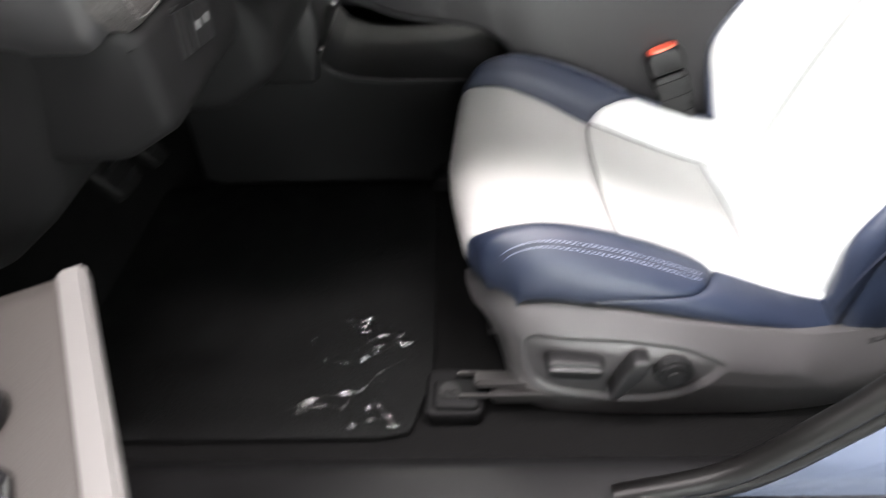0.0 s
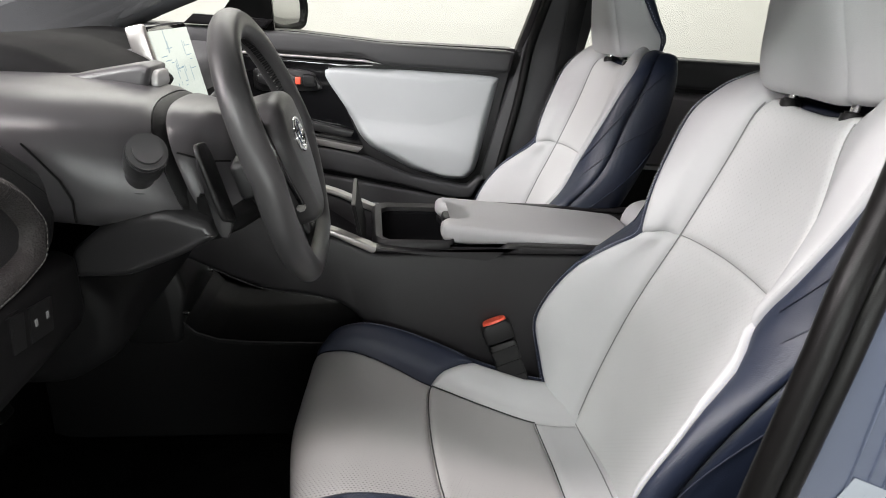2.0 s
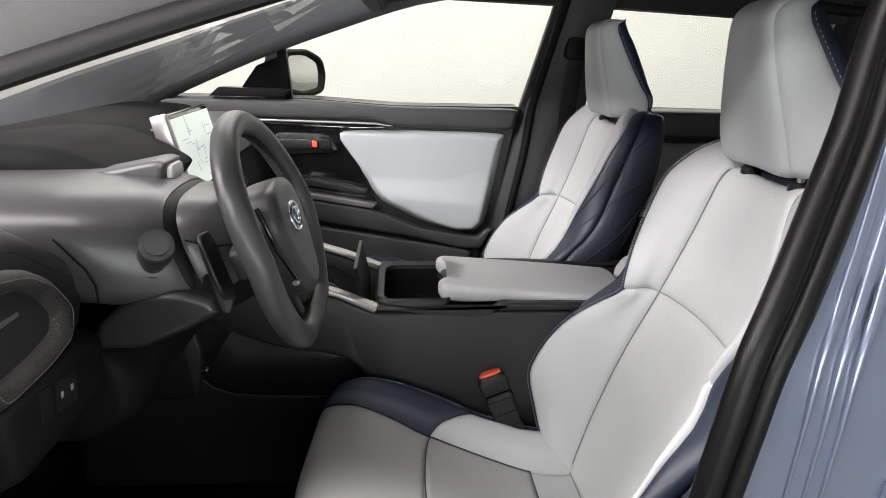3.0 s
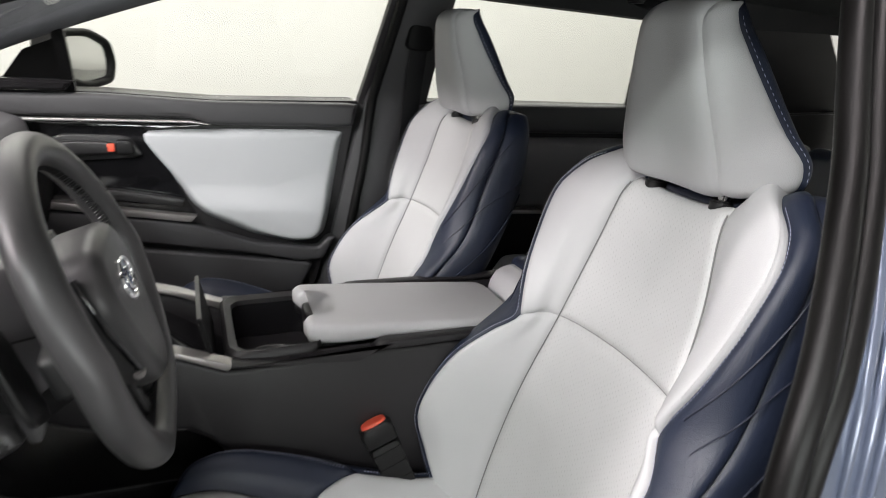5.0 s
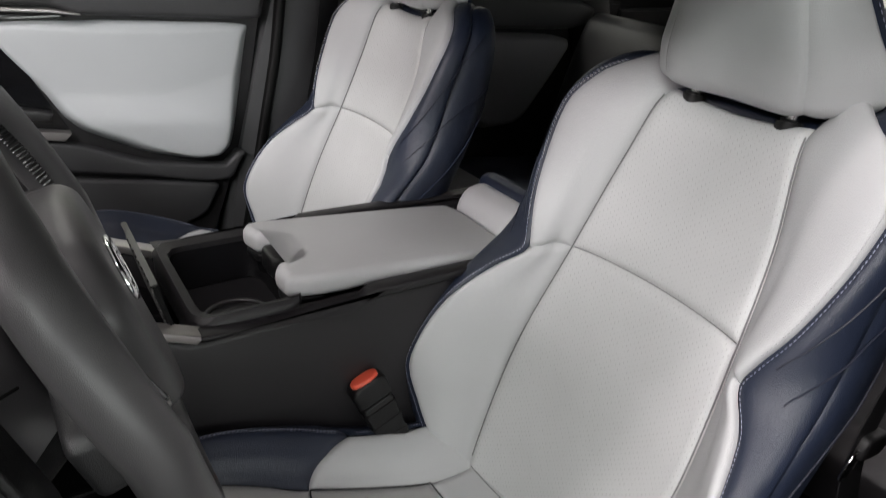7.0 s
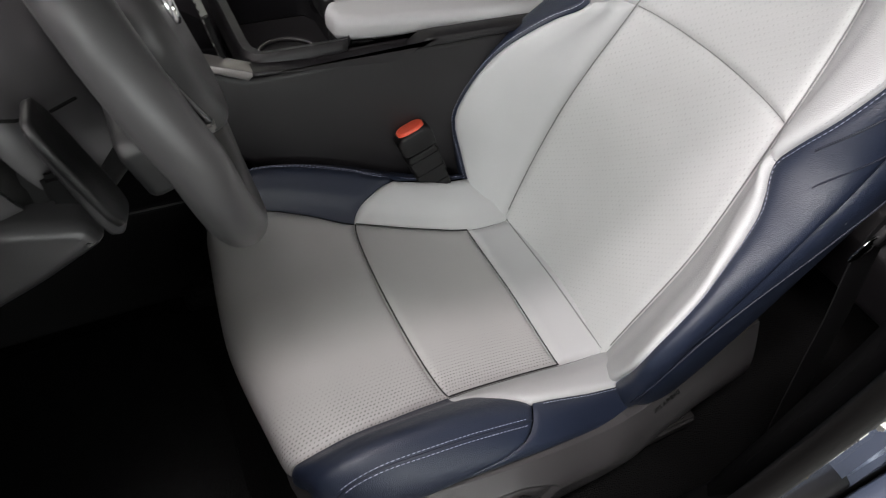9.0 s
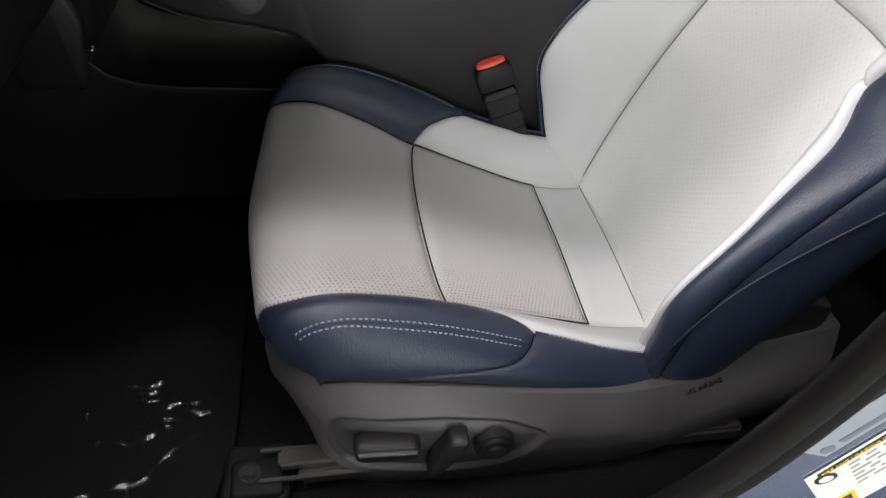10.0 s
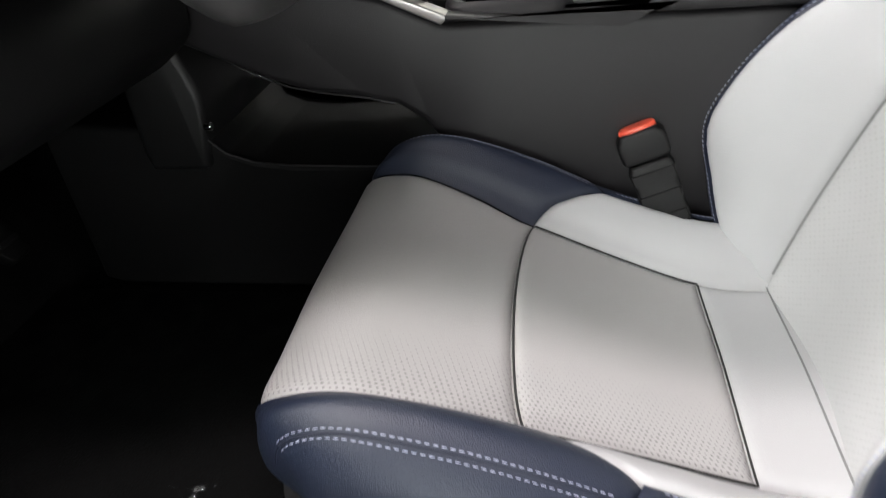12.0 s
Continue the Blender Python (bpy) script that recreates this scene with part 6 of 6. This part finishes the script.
    part("lid_edge", bm, material("pale_lid_edge", (0.022, 0.022, 0.0215), 0.4), lid, "pale satin lid edge")
    # armrest lid
    arm = rounded([(-0.212, 0.268), (-0.16, 0.260), (0.04, 0.258), (0.145, 0.264), (0.162, 0.29), (0.165, 0.42), (0.150, 0.446), (0.06, 0.452), (-0.20, 0.455), (-0.213, 0.437), (-0.205, 0.405), (-0.180, 0.398), (-0.168, 0.385), (-0.168, 0.335), (-0.180, 0.322), (-0.205, 0.318), (-0.215, 0.30)], 0.25, 2)

    def sloped(bm):
        """Falls gently towards the rear, like the whole lid."""
        for v in bm.verts:
            v.co.z -= 0.075 * (v.co.x + 0.20)
        return bm

    bm = bmesh.new()
    prism(bm, arm, "z", 0.801, 0.836, 0.013, 5)
    part("armrest", sloped(bm), WHITE, c, "light grey leather armrest")
    bm = bmesh.new()
    prism(bm, rounded([(-0.205, 0.335), (-0.165, 0.335), (-0.165, 0.388), (-0.205, 0.388)], 0.3, 2), "z", 0.795, 0.826, 0.004)
    part("armrest_latch", bm, PLAST, c, "black armrest latch")
    bm = bmesh.new()
    prism(bm, (arm - arm.mean(0)) * 0.97 + arm.mean(0), "z", 0.790, 0.802, 0.002)
    part("armrest_base", sloped(bm), PLAST, c)
    # rounded pad behind the armrest
    bm = bmesh.new()
    prism(bm, rounded([(0.170, 0.760), (0.172, 0.808), (0.190, 0.836), (0.222, 0.846), (0.262, 0.832), (0.290, 0.785), (0.290, 0.745), (0.20, 0.745)], 0.4, 3), "y", 0.268, 0.458, 0.035, 6)
    part("rear_pad", bm, WHITE, c, "light grey leather pad behind the armrest")
    bm = bmesh.new()
    prism(bm, rounded([(0.215, 0.80), (0.225, 0.852), (0.250, 0.860), (0.282, 0.842), (0.312, 0.79), (0.312, 0.745), (0.27, 0.75)], 0.35, 3), "y", 0.264, 0.462, 0.03, 5)
    part("pad_trim", bm, NAVY, c, "navy leather edge of the pad")
    bm = bmesh.new()
    block(bm, (0.245, 0.262, 0.43), (0.298, 0.468, 0.765), 0.012)
    part("rear_face", bm, SOFT, c, "charcoal rear face of the console")
    # open tray beneath the deck
    bm = bmesh.new()
    prism(bm, rounded([(-0.90, 0.69), (-0.665, 0.672), (-0.635, 0.640), (-0.60, 0.628), (-0.55, 0.622), (-0.24, 0.617), (-0.20, 0.42), (-0.90, 0.42)], 0.1, 1), "y", 0.245, 0.485, 0.008, 3)
    tray = part("lower_tray", bm, BLACKTRIM, c, "black lower tray")
    # thin lighter tubes added for the glint along both rims of the tray opening
    for line in ([(-0.655, 0.662), (-0.636, 0.643), (-0.60, 0.630), (-0.55, 0.6245), (-0.46, 0.622), (-0.36, 0.620)], [(-0.60, 0.762), (-0.566, 0.745), (-0.53, 0.7295), (-0.49, 0.7205), (-0.44, 0.7135), (-0.40, 0.7045)]):
        bm = bmesh.new()
        tube(bm, [(x, 0.2405, z) for x, z in line], 0.0012, 8)
        part("tray_edge", bm, SHIELD, tray, "thin bead added for the rim's glint")
    bm = bmesh.new()
    prism(bm, rounded([(-0.66, 0.62), (-0.645, 0.72), (-0.68, 0.84), (-0.75, 0.84), (-0.75, 0.62)], 0.15, 1), "y", 0.235, 0.495, 0.01)
    fr = part("tray_front", bm, PLAST, c, "black front panel of the tray")
    for y, z in ((0.238, 0.682), (0.415, 0.689)):
        bm = bmesh.new()
        rod(bm, (-0.652, y, z), (-0.642, y, z), 0.0055, 16, 0.0015)
        part("screw", bm, CHROME, fr, "bright screw")


console()


# ---------------------------------------------------------------- rear seat
def rear_seat():
    r = thing("rear_seat", "navy and grey leather rear bench seat", "rear seat", (0.9, 0.365, 0.42))
    bm = bmesh.new()
    prism(bm, rounded([(0.47, 0.46), (0.45, 0.60), (0.49, 0.652), (0.58, 0.650), (0.98, 0.60), (0.98, 0.46)], 0.3, 3), "y", 0.10, 1.02, 0.04, 4)
    part("bench_cushion", bm, WHITE, r, "light grey leather bench cushion")
    # near half of the bench: its dark colour stands for the shade there
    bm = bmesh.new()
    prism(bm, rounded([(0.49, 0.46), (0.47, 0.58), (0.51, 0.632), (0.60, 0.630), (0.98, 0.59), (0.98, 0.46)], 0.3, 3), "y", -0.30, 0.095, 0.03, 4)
    part("bench_cushion", bm, SOFT, r, "bench cushion with shade in its colour")
    bm = bmesh.new()
    prism(bm, rounded([(0.53, 0.63), (0.57, 0.668), (0.95, 0.63), (0.95, 0.58), (0.53, 0.58)], 0.3, 2), "y", 0.60, 0.99, 0.02, 3)
    part("cushion_top", bm, NAVY, r, "navy leather cushion top")
    # the far backrest takes charcoal trim colour in place of the shade on it
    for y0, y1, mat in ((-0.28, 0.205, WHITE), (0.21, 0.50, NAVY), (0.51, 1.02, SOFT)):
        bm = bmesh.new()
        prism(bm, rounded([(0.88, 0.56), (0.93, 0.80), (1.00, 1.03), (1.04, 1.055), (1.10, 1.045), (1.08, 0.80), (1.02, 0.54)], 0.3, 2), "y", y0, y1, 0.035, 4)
        part("backrest", bm, mat, r, {"light_grey_leather": "light grey leather backrest", "navy_leather": "navy leather backrest"}.get(mat.name, "backrest darkened for shade"))
    for y, half, mat in ((-0.06, 0.125, WHITE), (0.305, 0.085, NAVY)):
        bm = bmesh.new()
        prism(bm, rounded([(0.985, 1.065), (0.985, 1.155), (1.02, 1.182), (1.08, 1.172), (1.09, 1.07), (1.03, 1.055)], 0.3, 2), "y", y - half, y + half, 0.03, 4)
        part("headrest", bm, mat, r, "navy leather rear headrest" if mat is NAVY else "light grey rear headrest")


rear_seat()


# ---------------------------------------------------------------- seat belts, mat, open door
def belt(name, pts, label, ring=None):
    b = thing(name, label, "seat belt", pts[0])
    p = np.array(pts, float)
    s = np.r_[0, np.linalg.norm(np.diff(p, axis=0), axis=1).cumsum()]
    t = np.linspace(0, s[-1], 40)
    q = np.stack([spline(s, p[:, k])(t) for k in range(3)], 1)
    bm = bmesh.new()
    rows = [[(x - 0.023, y, z), (x, y - 0.001, z), (x + 0.023, y, z), (x + 0.023, y + 0.0015, z), (x - 0.023, y + 0.0015, z)] for x, y, z in q]
    grid_mesh(bm, np.array(rows), wrap_v=True)
    part("webbing", bm, PLAST, b, "black belt webbing")
    if ring is not None:
        x, y, z = ring
        bm = bmesh.new()
        prism(bm, rounded([(x - 0.04, z - 0.03), (x + 0.035, z - 0.035), (x + 0.03, z + 0.03), (x - 0.03, z + 0.035)], 0.35, 2), "y", y - 0.012, y + 0.03, 0.006, 3)
        part("belt_guide", bm, BLACKTRIM, b, "black belt guide loop")
    return b


belt("seat_belt", [(0.205, 0.995, 1.24), (0.20, 1.03, 1.10), (0.19, 1.045, 0.95), (0.165, 1.05, 0.80), (0.14, 1.05, 0.60)], "black seat belt on the passenger centre pillar", (0.205, 0.99, 1.26))
near_belt = belt("seat_belt", [(0.245, -0.275, 1.14), (0.205, -0.267, 1.0), (0.178, -0.265, 0.83), (0.178, -0.29, 0.70), (0.19, -0.325, 0.50)], "black seat belt with chrome tongue on the driver's centre pillar")
bm = bmesh.new()
prism(bm, rounded([(0.140, 0.800), (0.164, 0.794), (0.172, 0.816), (0.168, 0.832), (0.150, 0.828)], 0.3, 2), "y", -0.2705, -0.2675, 0.001)
part("belt_tongue", bm, CHROME, near_belt, "chrome belt tongue")
bm = bmesh.new()
prism(bm, rounded([(0.160, 0.818), (0.214, 0.806), (0.222, 0.832), (0.168, 0.846)], 0.3, 2), "y", -0.275, -0.261, 0.004, 3)
part("tongue_grip", bm, PLAST, near_belt, "black plastic tongue grip")
bm = bmesh.new()
tube(bm, [(0.218, -0.272, 0.832), (0.25, -0.282, 0.840), (0.285, -0.292, 0.822)], 0.003, 10)
part("belt_wire", bm, CHROME, near_belt, "thin bright metal bar")


def floor_mat():
    m = thing("floor_mat", "black driver's floor mat under clear plastic film", "floor mat", (-0.7, 0, 0.42))
    bm = bmesh.new()
    prism(bm, rounded([(-1.0, -0.30), (-0.50, -0.30), (-0.47, -0.2), (-0.47, 0.2), (-0.52, 0.22), (-1.0, 0.22)], 0.15, 2), "z", 0.421, 0.432, 0.003)
    part("carpet_mat", bm, MAT, m)
    # crumpled scraps of clear film: narrow folded slivers that catch the light
    rnd = random.Random(11)
    scraps = [(-0.556 + rnd.gauss(0, 0.012), -0.116 - 0.0105 * k, rnd.gauss(0.0, 0.22), rnd.uniform(0.03, 0.06), rnd.uniform(0.003, 0.006)) for k in range(8)]
    scraps += [(-0.541, -0.213, 0.78, 0.085, 0.0022), (-0.575, -0.240, 0.25, 0.05, 0.003), (-0.612, -0.250, 0.32, 0.095, 0.0055), (-0.606, -0.262, 0.10, 0.075, 0.0035), (-0.545, -0.262, -0.72, 0.07, 0.008), (-0.532, -0.276, -0.60, 0.055, 0.010), (-0.572, -0.272, -1.45, 0.05, 0.004), (-0.555, -0.284, 0.15, 0.05, 0.003), (-0.585, -0.262, 0.9, 0.04, 0.003), (-0.636, -0.155, 0.8, 0.012, 0.004), (-0.615, -0.19, 1.2, 0.014, 0.003)]
    for x, y, a, length, width in scraps:
        tilt = rnd.uniform(0.1, 1.0)
        rows = []
        for k in range(11):
            s = k / 10 - 0.5
            w = width * (1 - (2 * s) ** 2) ** 0.5 + 0.0004
            bend = 0.003 * math.sin(6 * s + 90 * x)
            roll = tilt + 0.9 * math.sin(7 * s + 60 * y)
            row = []
            for q in (-0.5, -0.15, 0.2, 0.5):
                c = q * w * math.cos(roll) + bend
                row.append((x + s * length * math.cos(a) - c * math.sin(a), y + s * length * math.sin(a) + c * math.cos(a), 0.436 + 0.5 * width + q * w * math.sin(roll) + 0.0015 * (q > 0)))
            rows.append(row)
        bm = bmesh.new()
        grid_mesh(bm, np.array(rows))
        part("film_sliver", bm, FILM, m)


floor_mat()


def open_door():
    """The driver's door, swung open: only the front of its armrest comes into view."""
    d = thing("open_driver_door", "open driver's door with taupe armrest and window switches", "car door", (-0.8, -0.5, 0.45))
    turn = Matrix.Translation((-0.705, -0.40, 0)) @ Euler((0, 0, radians(-61.3))).to_matrix().to_4x4()
    # local x runs along the door towards its latch, local y away from the cabin side
    bm = bmesh.new()
    prism(bm, rounded([(-0.10, 0.42), (0.95, 0.42), (1.0, 0.72), (1.02, 1.085), (-0.20, 1.10), (-0.16, 0.80)], 0.10, 2), "y", -0.21, -0.13, 0.015, 3)
    bm.transform(turn)
    part("door_panel", bm, SOFT, d, "charcoal door panel")
    bm = bmesh.new()
    prism(bm, rounded([(-0.005, 0.765), (0.26, 0.765), (0.26, 0.795), (-0.005, 0.795)], 0.15, 2), "y", -0.14, -0.014, 0.004, 3)
    bm.transform(turn)
    arm = part("armrest", bm, BEIGE, d, "taupe armrest top")
    bm = bmesh.new()
    block(bm, (-0.008, -0.015, 0.780), (0.265, 0.004, 0.798), 0.003)
    bm.transform(turn)
    part("armrest_edge", bm, material("pale_edge_strip", (0.16, 0.155, 0.15), 0.4), arm, "pale satin edge strip")
    bm = bmesh.new()
    rod(bm, (0.105, -0.072, 0.79), (0.105, -0.072, 0.812), 0.026, 28, 0.006)
    bm.transform(turn)
    knob = part("mirror_switch", bm, PLAST, arm, "black mirror switch")
    bm = bmesh.new()
    rod(bm, (0.105, -0.072, 0.812), (0.105, -0.072, 0.822), 0.021, 28, 0.005)
    bm.transform(turn)
    part("switch_cap", bm, CHROME, knob, "chrome switch cap")
    bm = bmesh.new()
    prism(bm, rounded([(0.15, -0.105), (0.24, -0.105), (0.24, -0.045), (0.15, -0.045)], 0.15, 2), "z", 0.79, 0.803, 0.003)
    bm.transform(turn)
    plate = part("window_switch_plate", bm, GLOSS, arm, "black window switch plate")
    for k in range(2):
        bm = bmesh.new()
        block(bm, (0.16 + 0.042 * k, -0.095, 0.803), (0.19 + 0.042 * k, -0.058, 0.812), 0.003)
        bm.transform(turn)
        part("window_switch", bm, SHIELD, plate)


open_door()


def pedals():
    for x, y, w, h, label in ((-0.93, 0.02, 0.035, 0.055, "black rubber brake pedal"), (-0.95, 0.13, 0.022, 0.085, "black rubber accelerator pedal")):
        p = thing("pedal", label, "pedal", (x, y, 0.60))
        m = Matrix.Translation((x, y, 0.62)) @ Euler((0, radians(-35), 0)).to_matrix().to_4x4()
        bm = bmesh.new()
        prism(bm, rounded([(-w, -h), (w, -h), (w, h), (-w, h)], 0.25, 2), "x", -0.012, 0.006, 0.003)
        bm.transform(m)
        pad = part("pedal_pad", bm, RUBBER, p)
        for k in range(4):
            bm = bmesh.new()
            z = h * (-0.7 + 0.45 * k)
            block(bm, (0.005, -w * 0.8, z - 0.004), (0.010, w * 0.8, z + 0.004), 0.002)
            bm.transform(m)
            part("tread", bm, PLAST, pad)
        bm = bmesh.new()
        tube(bm, [(x - 0.01, y, 0.62), (x - 0.10, y, 0.70), (x - 0.20, y, 0.80)], 0.008)
        part("pedal_arm", bm, PLAST, p)


pedals()
